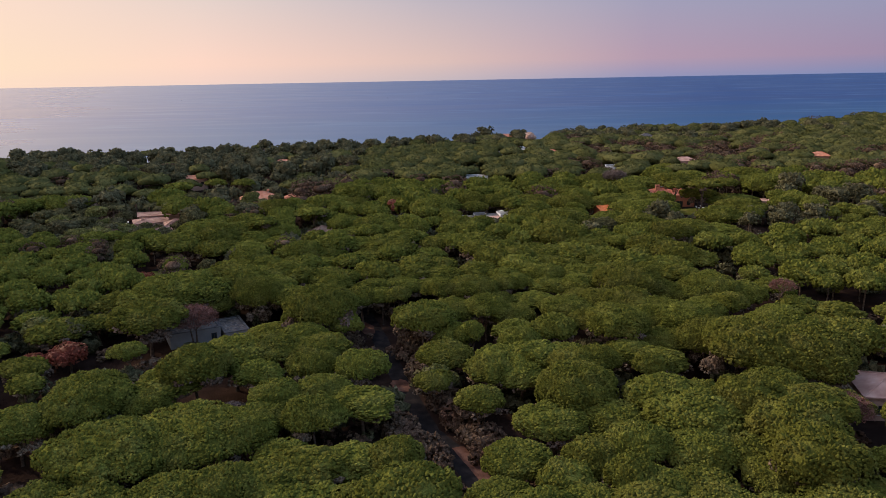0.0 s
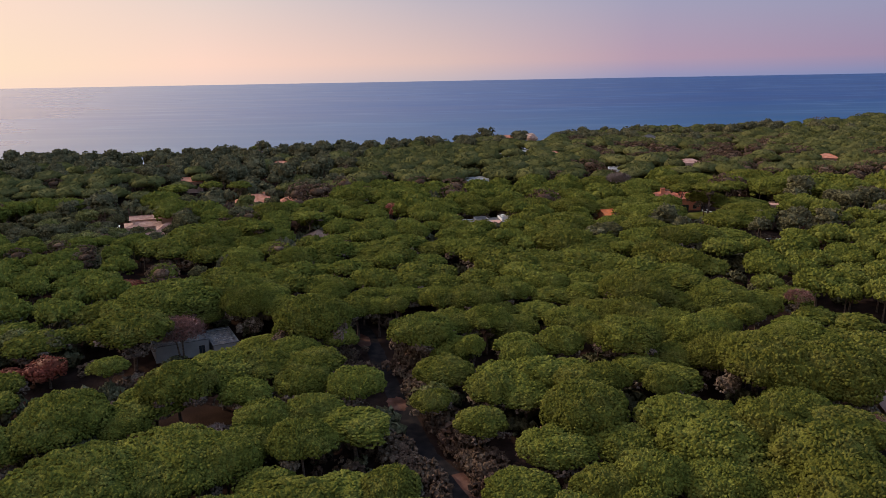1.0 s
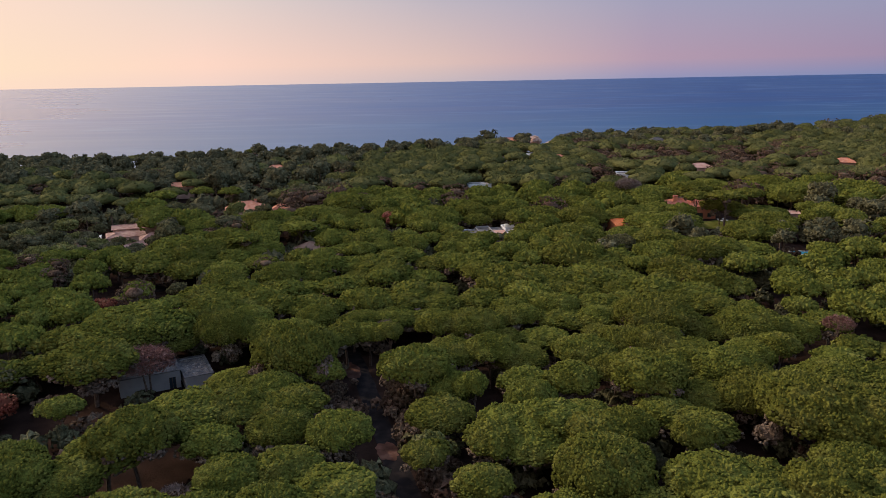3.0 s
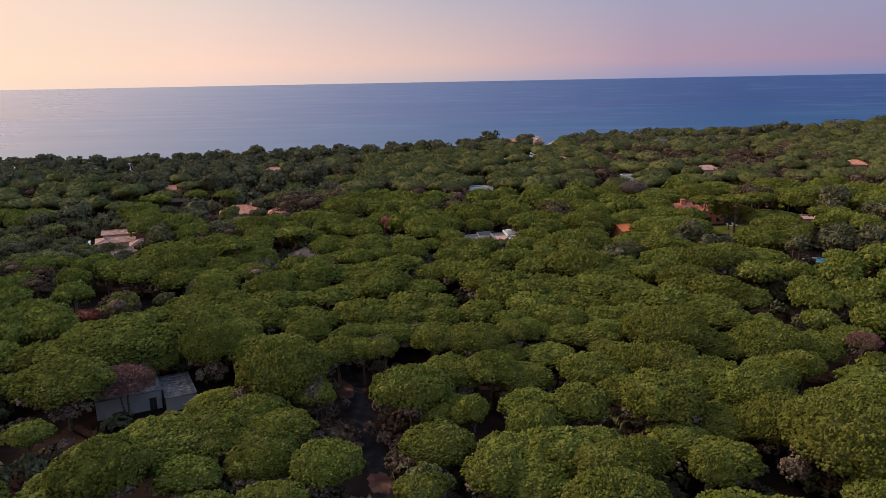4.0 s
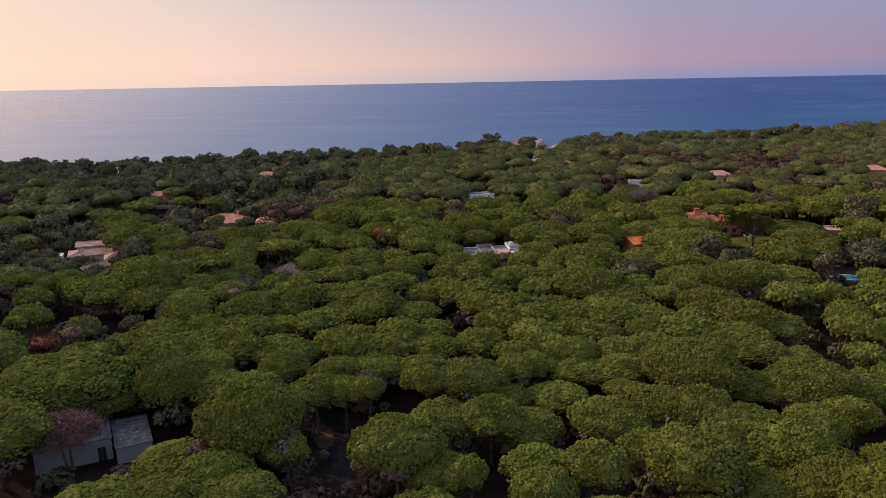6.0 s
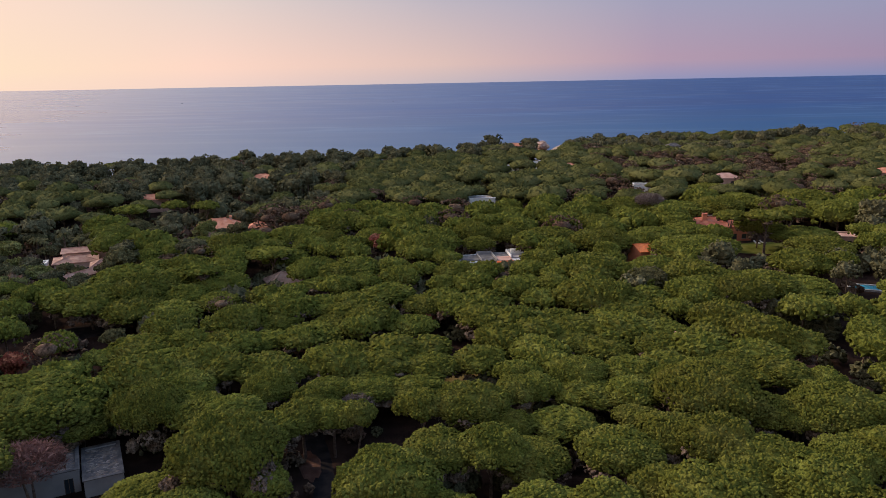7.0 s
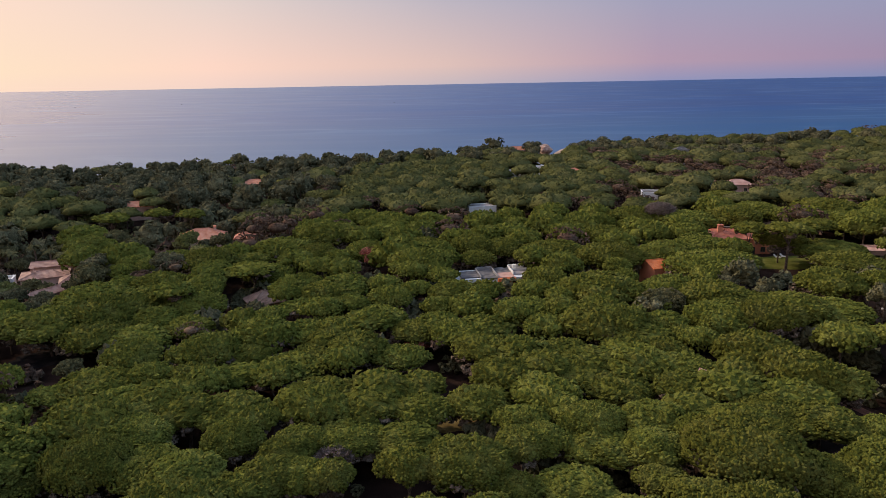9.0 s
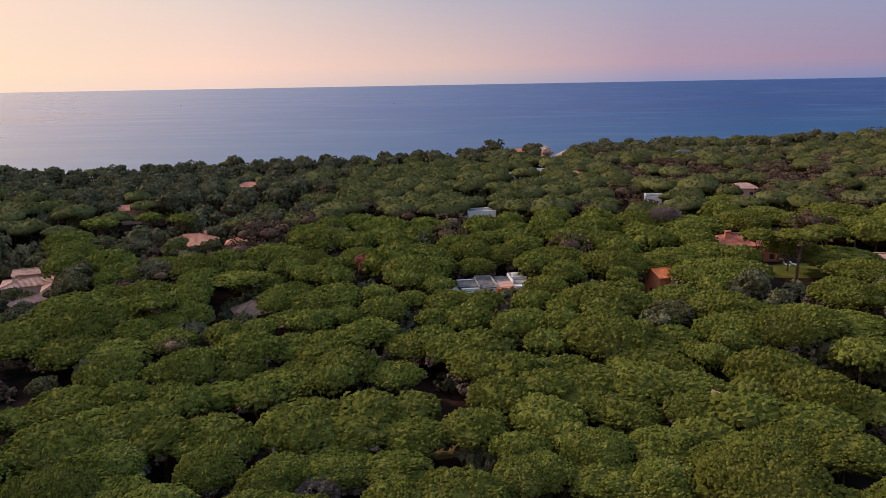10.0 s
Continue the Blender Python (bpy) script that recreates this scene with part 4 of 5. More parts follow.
LANE = [(10, 40), (6, 68), (2, 82), (-2, 89), (-5, 100), (-8, 112), (-12, 128), (-18, 150), (-20, 172)]
strip("road", LANE, 3.2, ASPHALT, 0.05, "narrow dark asphalt lane through the pinewood", "road", 0.06, 3)
strip("pavement", [(7.0, 70), (5.0, 75.5), (3.4, 80), (1.6, 84.5)], 1.7, CLAY, 0.09, "terracotta footpath beside the lane", "footpath", 0.05, 4)
patch("ground_bare_earth", -6.4, 104, 1.6, 3.0, 15, CLAY, 0.08, "reddish bare earth bank at the lane", "earth", 5)
patch("ground_bare_earth", -14, 131, 1.5, 4.5, 15, CLAY, 0.08, "reddish bare earth bank at the lane", "earth", 6)
patch("lawn", 4.3, 157, 4.2, 4.2, 0, DRY_GRASS, 0.07, "small dry ochre lawn among the pines", "lawn", 7)
patch("lawn", 88, 239, 14, 7.5, 5, LAWN, 0.07, "mown olive green garden lawn", "lawn", 8, 0.06)
patch("lawn", -70.5, 180, 4.0, 3.0, 20, LAWN, 0.07, "small green garden lawn", "lawn", 9)
patch("lawn", -40, 228, 4.0, 2.5, 0, LAWN, 0.07, "small green garden lawn", "lawn", 10)
patch("yard", -67, 187, 9, 5.0, 25, ASPHALT, 0.06, "dark paved yard strewn with litter", "yard", 11)
patch("ground_bare_earth", 50.5, 177, 2.2, 4.0, 30, CLAY, 0.07, "reddish bare earth between the pines", "earth", 12)
strip("footpath", [(53, 172), (58.5, 163), (61, 156), (66, 148)], 1.6, CLAY, 0.09, "curving pinkish clay footpath", "footpath", 0.1, 13)
patch("ground_bare_earth", 72, 192, 4.5, 3, 10, CLAY, 0.07, "reddish bare earth under the pines", "earth", 14)
strip("beach", [(-300, coast(-300) + 62), (-120, coast(-120) + 62), (0, coast(0) + 62), (140, coast(140) + 62), (400, coast(400) + 62)], 26, SAND, 0.25,
      "pale sand beach along the shore", "beach", 0.2, 15)


def mound(name, x, y, rx, ry, top, mat, label, category, seed):
    """A rounded heap of sand that rises from the ground to the height top."""
    g = random.Random(seed)
    n, rings = 28, 7
    ph = g.uniform(0, 6)
    vs, fs = [(x, y, top)], []
    for j in range(1, rings + 1):
        q = j / rings
        for i in range(n):
            a = 2 * math.pi * i / n
            wob = 1 + 0.14 * math.sin(3 * a + ph) + 0.07 * math.sin(7 * a)
            px, py = x + rx * q * wob * math.cos(a), y + ry * q * wob * math.sin(a)
            k = (1 - q * q) ** 2
            base = land(px, py) - 0.3
            vs.append((px, py, base + (top - base) * k + (0.25 * math.sin(px * 0.9) * math.cos(py * 0.8) * k)))
    for i in range(n):
        fs.append((0, 1 + i, 1 + (i + 1) % n))
        for j in range(rings - 1):
            a = 1 + j * n
            fs.append((a + i, a + n + i, a + n + (i + 1) % n, a + (i + 1) % n))
    return tagged(link_mesh(name, vs, fs, mat, None, True), label, category, kind="structure")


mound("beach_dune", 76, 504, 18, 14, 2.9, SAND, "ochre sand mound at the mouth of a channel", "dune", 16)


# ---- bodies of houses ----
def box(vs, fs, x0, y0, z0, x1, y1, z1):
    b = len(vs)
    vs += [(x0, y0, z0), (x1, y0, z0), (x1, y1, z0), (x0, y1, z0), (x0, y0, z1), (x1, y0, z1), (x1, y1, z1), (x0, y1, z1)]
    fs += [tuple(b + i for i in f) for f in ((0, 3, 2, 1), (4, 5, 6, 7), (0, 1, 5, 4), (1, 2, 6, 5), (2, 3, 7, 6), (3, 0, 4, 7))]


def wall_panel(parent, length, height, openings, mat, m, thick=0.3, name="wall"):
    """A wall of real thickness with openings (x, z, width, height) that go through it, each with its frame and pane."""
    xs = sorted({0, length, *(o[0] for o in openings), *(o[0] + o[2] for o in openings)})
    zs = sorted({0, height, *(o[1] for o in openings), *(o[1] + o[3] for o in openings)})
    nx, nz = len(xs), len(zs)
    vs = [(x, y, z) for y in (0, thick) for z in zs for x in xs]
    fs = []

    def solid(i, k):
        if not (0 <= i < nx - 1 and 0 <= k < nz - 1):
            return False
        cx, cz = (xs[i] + xs[i + 1]) / 2, (zs[k] + zs[k + 1]) / 2
        return not any(o[0] < cx < o[0] + o[2] and o[1] < cz < o[1] + o[3] for o in openings)

    back = nx * nz
    for k in range(nz - 1):
        for i in range(nx - 1):
            if not solid(i, k):
                continue
            a, b, c, d = k * nx + i, k * nx + i + 1, (k + 1) * nx + i + 1, (k + 1) * nx + i
            fs += [(a, b, c, d), (a + back, d + back, c + back, b + back)]
            for (p, q), (di, dk) in (((a, b), (0, -1)), ((b, c), (1, 0)), ((c, d), (0, 1)), ((d, a), (-1, 0))):
                if not solid(i + di, k + dk):
                    fs.append((q, p, p + back, q + back))
    ob = link_mesh(name, vs, fs, mat, parent)
    ob.matrix_local = m
    for x, z, w, h in openings:
        door = z < 0.05
        vs, fs = [], []
        t = 0.07
        for q in ((x, z, x + t, z + h), (x + w - t, z, x + w, z + h), (x + t, z + h - t, x + w - t, z + h), (x + t, z, x + w - t, z + t),
                  (x + w / 2 - t / 2, z + t, x + w / 2 + t / 2, z + h - t)):
            box(vs, fs, q[0], 0.08, q[1], q[2], 0.15, q[3])
        frame_ob = link_mesh("door" if door else "window", vs, fs, WOOD, parent)
        frame_ob.matrix_local = m
        vs, fs = [], []
        box(vs, fs, x + t, 0.10, z + t, x + w - t, 0.12, z + h - t)
        pane = link_mesh("pane", vs, fs, GLASS, frame_ob)
        if not door:
            vs, fs = [], []
            box(vs, fs, x - 0.08, -0.07, z - 0.07, x + w + 0.08, 0.06, z)
            sill = link_mesh("sill", vs, fs, STONE, frame_ob)
    return ob


def roof_mesh(w, d, rise, over, kind, thick=0.16):
    """Pitched roof over a w x d body centred on the origin: gable or hip, with eaves and a real thickness."""
    W, D = w / 2 + over, d / 2 + over
    if kind == "hip":
        ridge = max(0.3, W - D) if W > D else 0.3
        top = [(-ridge, 0, rise), (ridge, 0, rise)]
        low = [(-W, -D, 0), (W, -D, 0), (W, D, 0), (-W, D, 0)]
        vs = low + top + [(x, y, z - thick) for x, y, z in low]
        fs = [(0, 1, 5, 4), (1, 2, 5), (2, 3, 4, 5), (3, 0, 4), (0, 6, 7, 1), (1, 7, 8, 2), (2, 8, 9, 3), (3, 9, 6, 0), (6, 9, 8, 7)]
    else:
        vs = [(-W, -D, 0), (W, -D, 0), (W, 0, rise), (-W, 0, rise), (W, D, 0), (-W, D, 0)]
        vs += [(x, y, z - thick) for x, y, z in vs]
        fs = [(0, 1, 2, 3), (3, 2, 4, 5), (7, 6, 9, 8), (8, 9, 11, 10), (0, 6, 7, 1), (5, 4, 10, 11),
              (0, 3, 9, 6), (3, 5, 11, 9), (1, 7, 8, 2), (2, 8, 10, 4)]
    return vs, fs


def ridge_tiles(parent, w, d, rise, over, kind, mat, z):
    """Rounded cap tiles along ridge and hips."""
    W, D = w / 2 + over, d / 2 + over
    lines = []
    if kind == "hip":
        r = max(0.3, W - D) if W > D else 0.3
        lines = [((-r, 0, rise), (r, 0, rise))] + [((sx * r, 0, rise), (sx * W, sy * D, 0)) for sx in (-1, 1) for sy in (-1, 1)]
    else:
        lines = [((-W, 0, rise), (W, 0, rise))]
    vs, fs = [], []
    for a, b in lines:
        a, b = Vector(a), Vector(b)
        n = max(2, int((b - a).length / 0.45))
        side = (b - a).cross(Vector((0, 0, 1))).normalized()
        for i in range(n):
            p, q = a + (b - a) * (i / n), a + (b - a) * ((i + 0.96) / n)
            k = len(vs)
            for o, r in ((p, 0.13), (q, 0.11)):
                for ang in (-90, -35, 35, 90):
                    vs.append(o + side * (r * math.sin(radians(ang))) + Vector((0, 0, r * math.cos(radians(ang)) + 0.01)))
            for j in range(3):
                fs.append((k + j, k + j + 1, k + 4 + j + 1, k + 4 + j))
    ob = link_mesh("ridge_tiles", vs, fs, mat, parent)
    ob.location.z = z


def chimney(parent, x, y, z, w, h, mat, cap):
    vs, fs = [], []
    box(vs, fs, x - w / 2, y - w / 2, z, x + w / 2, y + w / 2, z + h)
    ob = link_mesh("chimney", vs, fs, mat, parent)
    vs, fs = [], []
    box(vs, fs, x - w / 2 - 0.1, y - w / 2 - 0.1, z + h, x + w / 2 + 0.1, y + w / 2 + 0.1, z + h + 0.1)
    for sx in (-1, 1):
        for sy in (-1, 1):
            box(vs, fs, x + sx * w * 0.38 - 0.07, y + sy * w * 0.38 - 0.07, z + h + 0.1, x + sx * w * 0.38 + 0.07, y + sy * w * 0.38 + 0.07, z + h + 0.32)
    box(vs, fs, x - w / 2 - 0.08, y - w / 2 - 0.08, z + h + 0.32, x + w / 2 + 0.08, y + w / 2 + 0.08, z + h + 0.42)
    link_mesh("chimney_cap", vs, fs, cap, ob)


def house(label, x, y, turn, w, d, h, rise, kind, wall_mat, roof_mat, front=(), side=(), chimneys=(), over=0.5, name="house"):
    """A house on the ground at x, y: four thick walls with openings, a roof with eaves, chimneys. front and side: openings."""
    root = new(name)
    tagged(root, label, "house")
    root.matrix_basis = pose(x, y, land(x, y) - 0.15, 0, 0, turn)
    h += 0.15
    wall_panel(root, w, h, list(front), wall_mat, pose(-w / 2, -d / 2, 0))
    wall_panel(root, w, h, list(front), wall_mat, pose(w / 2, d / 2, 0, 0, 0, 180))
    wall_panel(root, d - 0.6, h, list(side), wall_mat, pose(-w / 2, d / 2 - 0.3, 0, 0, 0, -90))
    wall_panel(root, d - 0.6, h, list(side), wall_mat, pose(w / 2, -d / 2 + 0.3, 0, 0, 0, 90))
    if kind == "flat":
        vs, fs = [], []
        box(vs, fs, -w / 2 + 0.3, -d / 2 + 0.3, h - 0.45, w / 2 - 0.3, d / 2 - 0.3, h - 0.18)
        link_mesh("roof", vs, fs, roof_mat, root)
        vs, fs = [], []
        for q in ((-w / 2 - 0.12, -d / 2 - 0.12, w / 2 + 0.12, -d / 2 + 0.34), (-w / 2 - 0.12, d / 2 - 0.34, w / 2 + 0.12, d / 2 + 0.12),
                  (-w / 2 - 0.12, -d / 2 + 0.34, -w / 2 + 0.34, d / 2 - 0.34), (w / 2 - 0.34, -d / 2 + 0.34, w / 2 + 0.12, d / 2 - 0.34)):
            box(vs, fs, q[0], q[1], h, q[2], q[3], h + 0.1)
        link_mesh("coping", vs, fs, FLAT_ROOF if wall_mat is GREY_PLASTER else wall_mat, root)
    else:
        vs, fs = roof_mesh(w, d, rise, over, kind)
        ob = link_mesh("roof", vs, fs, roof_mat, root)
        ob.location.z = h + 0.16
        ridge_tiles(root, w, d, rise, over, kind, roof_mat, h + 0.16)
        if kind == "gable":
            for sx in (-1, 1):
                vs = [(sx * w / 2, -d / 2, h), (sx * w / 2, d / 2, h), (sx * w / 2, 0, h + rise * d / (d + 2 * over)),
                      (sx * (w / 2 - 0.3), -d / 2, h), (sx * (w / 2 - 0.3), d / 2, h), (sx * (w / 2 - 0.3), 0, h + rise * d / (d + 2 * over))]
                link_mesh("gable", vs, [(0, 1, 2), (3, 5, 4), (0, 2, 5, 3), (2, 1, 4, 5), (1, 0, 3, 4)], wall_mat, root)
    for cx, cy, cz, cw, ch in chimneys:
        chimney(root, cx, cy, cz, cw, ch, wall_mat, roof_mat)
    return root


def litter(root, w, d, z, count, seed):
    """Fallen twigs and pine litter on a flat roof."""
    g = random.Random(seed)
    vs, fs = [], []
    for _ in range(count):
        x, y, a, s = g.uniform(-w / 2 + 0.5, w / 2 - 0.5), g.uniform(-d / 2 + 0.5, d / 2 - 0.5), g.uniform(0, 6.28), g.uniform(0.1, 0.35)
        k = len(vs)
        n = 5
        vs.append((x, y, z + s * 0.25))
        for i in range(n):
            q = a + 6.28 * i / n
            r = s * g.uniform(0.6, 1.3)
            vs.append((x + r * math.cos(q), y + r * math.sin(q) * 0.6, z))
        fs += [(k, k + 1 + i, k + 1 + (i + 1) % n) for i in range(n)]
    tagged(link_mesh("roof_litter", vs, fs, LITTER, root), kind="stuff")


# the white bungalow with flat roofs
white = house("white rendered bungalow with flat roofs strewn with pine litter", -45.5, 127.7, 27, 8.7, 7.4, 2.9, 0, "flat", GREY_PLASTER, FLAT_ROOF,
              front=((7.0, 0, 1.0, 2.1),), side=((2, 0.9, 1.2, 1.1),))
litter(white, 8.7, 7.4, 2.87, 460, 2)
wing = house("lower white wing of a bungalow with a grey flat roof", -38.75, 129.5, 27, 4.2, 8.6, 2.2, 0, "flat", GREY_PLASTER, FLAT_ROOF,
             front=(), side=((1.5, 0.9, 1.2, 1.0),))
litter(wing, 4.2, 8.6, 2.17, 200, 5)

# garden walls and the curved concrete drive near the bungalow
strip("drive", [(-46, 98), (-43.5, 101.5), (-40.8, 104), (-39.6, 108)], 1.3, CONCRETE, 0.09, "curving pale concrete garden path", "path", 0.02, 21)

# low pinkish house behind the pines, with terrace
low_house = house("low house with a pinkish terrace roof and skylight", -50.4, 166, 22, 6.6, 5.4, 2.7, 0, "flat", PINK_PLASTER, PINK_ROOF,
                  front=((1.2, 0.9, 1.2, 1.2), (4, 0, 1.0, 2.1)), side=((1.6, 0.9, 1.3, 1.2),))
vs, fs = [], []
box(vs, fs, -0.8, -0.6, 2.60, 0.7, 0.5, 3.0)
link_mesh("skylight", vs, fs, GLASS, low_house)

# villas with tiled roofs
house("large low villa with weathered pink tiled roofs", -93.5, 235, 24, 10, 7.5, 3.4, 1.0, "hip", PINK_PLASTER, FADED_TILES,
      front=((1.5, 0.9, 1.2, 1.3), (4.4, 0.9, 1.2, 1.3), (7.4, 0, 1.1, 2.1)), side=((2, 0.9, 1.2, 1.3), (5, 0.9, 1.2, 1.3)), chimneys=((-2.6, -0.6, 4.2, 0.6, 0.9),))
house("rear range of a villa with a low pink tiled roof", -93.5, 243.2, 18, 13, 5, 4.2, 0.8, "gable", PINK_PLASTER, FADED_TILES, front=((2, 0.9, 1.2, 1.3), (8, 0.9, 1.2, 1.3)))
house("villa wing with a sunlit terracotta hip roof", -83.8, 230, 24, 6, 5.4, 3.0, 1.5, "hip", PINK_PLASTER, FADED_TILES, front=((1.5, 0.9, 1.1, 1.2),), side=((2, 0.9, 1.1, 1.2),))
house("long low outbuilding with a faded tiled gable roof", -85.0, 222, 62, 11, 3.6, 2.6, 0.9, "gable", PINK_PLASTER, FADED_TILES, front=((2, 0, 1, 2.0), (6, 0.9, 1.1, 1.0)))
house("white annex of a villa with a flat roof", -102.5, 233, 20, 4.4, 4, 3.4, 0, "flat", WHITE_PLASTER, WHITE_ROOF, front=((1.5, 0.9, 1.2, 1.3),))
house("villa with a broad orange terracotta hip roof", -67.5, 273, 15, 13, 9, 4.0, 2.6, "hip", PINK_PLASTER, TERRACOTTA,
      front=((1.5, 0.9, 1.2, 1.3), (5, 0, 1.2, 2.1), (9, 0.9, 1.2, 1.3)), side=((3, 0.9, 1.2, 1.3),), chimneys=((3.5, 1.0, 5.4, 0.7, 1.5),))
house("small annex with a terracotta roof", -55, 272, 10, 5, 4.5, 3.8, 1.4, "hip", PINK_PLASTER, TERRACOTTA, front=((1.5, 0.9, 1.2, 1.2),))
house("round-roofed brown garden house under pines", -34, 209, 30, 6.5, 6.0, 3.0, 2.0, "hip", BROWN_PLASTER, BROWN_ROOF, front=((0.8, 0, 1.0, 2.0), (3.6, 0.9, 1.3, 1.2)), side=((2, 0.9, 1.2, 1.1),))
house("pinkish house with a shadowed tiled roof", 39.6, 155.2, -52, 4.0, 3.8, 4.9, 1.4, "gable", PINK_PLASTER, FADED_TILES, front=((1.4, 3.2, 1.0, 1.2),), side=((1.1, 3.2, 1.0, 1.2),))
house("house with a pale pink tiled hip roof among pines", 60.5, 91, -12, 10, 8, 3.2, 1.6, "hip", PINK_PLASTER, PINK_ROOF, front=((1.5, 0.9, 1.2, 1.3), (6, 0, 1.1, 2.1)), side=((3, 0.9, 1.2, 1.3),))
villa = house("red villa with terraced tiled roofs and stout chimneys", 80, 254, -8, 15, 10, 4.0, 1.8, "hip", RED_PLASTER, RED_TILES,
              front=((1, 0, 1.3, 2.2), (5, 0, 2.2, 2.2), (9, 0, 2.2, 2.2), (12.5, 0.9, 1.2, 1.3)), side=((3, 0.9, 1.2, 1.3),),
              chimneys=((-4.5, -1.5, 4.6, 1.3, 2.2), (0.8, -2.6, 4.5, 1.2, 1.5), (5.2, -2.4, 4.5, 0.8, 1.3)))
vs, fs = [], []
box(vs, fs, -3.6, -0.3, 6.2, 1.2, 0.9, 6.34)
for px in (-3.4, 0.95):
    box(vs, fs, px, 0.2, 4.8, px + 0.15, 0.35, 6.2)
link_mesh("canopy", vs, fs, WOOD, villa)
house("house with a vivid orange tiled roof between pine crowns", 51.6, 221.5, 14, 8.0, 6.4, 5.2, 1.1, "gable", RED_PLASTER, ORANGE_TILES, front=((1.5, 1, 1.2, 1.3), (5, 1, 1.2, 1.3)), side=((1.8, 1, 1.2, 1.3),))
house("white flat-roofed house among dark trees", 15, 303, 6, 9, 5.5, 6.2, 0, "flat", WHITE_PLASTER, WHITE_ROOF, front=((1.5, 3.4, 1.4, 1.5), (5, 3.4, 1.4, 1.5)), side=((2, 3.4, 1.4, 1.5),))

# the white terrace house: slabs, parapet, orange tiled edge, pergola posts
terrace = new("terrace_house")
tagged(terrace, "white terraced house with flat slabs and an orange tiled edge", "house")
terrace.matrix_basis = pose(14.2, 223, land(14.2, 223) - 0.5, 0, 0, 8)
def terrace_part(name, mat, *boxes):
    vs, fs = [], []
    for q in boxes:
        box(vs, fs, *q)
    return link_mesh(name, vs, fs, mat, terrace)


terrace_part("wall", WHITE_PLASTER, (-7.3, -3.4, -1.3, 7.4, 4.3, 4.2))
# grey slabs and parapets carry the shade of pines across the white roof
terrace_part("roof_slab", FLAT_ROOF, (-7.7, -2.6, 4.2, -3.4, 2.8, 4.42))
terrace_part("roof_terrace", FLAT_ROOF, (-3.4, -3.6, 4.2, 0.2, 3.6, 4.34))
terrace_part("roof_slab", PINK_ROOF, (0.2, -3.8, 4.2, 4.0, 0.2, 4.40))
terrace_part("roof_slab", FLAT_ROOF, (0.2, 0.2, 4.2, 4.0, 4.5, 4.36))
terrace_part("roof_slab", WHITE_ROOF, (4.0, -1.6, 4.2, 7.8, 4.5, 4.46))
for q in ((-3.4, 3.6, 0.2, 3.85, 5.0), (-3.6, -3.6, -3.4, 3.6, 4.8), (0.1, -3.6, 0.3, 3.6, 4.85), (4.0, -1.6, 4.2, 4.5, 5.0), (4.2, 1.2, 7.8, 1.4, 5.0), (4.2, 4.3, 7.8, 4.5, 5.1)):
    terrace_part("parapet", GREY_PLASTER if q[0] < 0.2 else WHITE_PLASTER, (q[0], q[1], 4.3, q[2], q[3], q[4]))
terrace_part("tiled_edge", ORANGE_TILES, (0.1, -4.7, -1.3, 4.1, -3.8, 4.3), *[(0.2 + i * 0.42, -4.76, 2.9, 0.44 + i * 0.42, -4.7, 4.2) for i in range(9)])
for k, (px, py) in enumerate(((-8.6, -3.5), (-8.6, 0.5), (-10.4, -3.5), (-10.4, 0.5))):
    vs, fs = [], []
    box(vs, fs, px, py, -1.3, px + 0.25, py + 0.25, 4.0)
    link_mesh("pergola_post", vs, fs, WHITE_PLASTER, terrace)
vs, fs = [], []
for py in (-3.45, -2.4, -1.4, -0.4, 0.55):
    box(vs, fs, -10.8, py, 4.0, -8.0, py + 0.15, 4.2)
link_mesh("pergola_beams", vs, fs, WHITE_PLASTER, terrace)
vs, fs = [], []
box(vs, fs, 4.8, 2.2, 4.46, 5.7, 3.1, 5.5)
box(vs, fs, 5.9, 2.4, 4.46, 7.3, 2.7, 5.2)
link_mesh("parapet", vs, fs, WHITE_PLASTER, terrace)
vs, fs = [], []
box(vs, fs, -3.0, 4.8, -1.3, 3.5, 7.5, 3.4)
box(vs, fs, -3.2, 4.6, 3.4, 3.7, 7.7, 3.6)
link_mesh("back_terrace", vs, fs, CONCRETE, terrace)

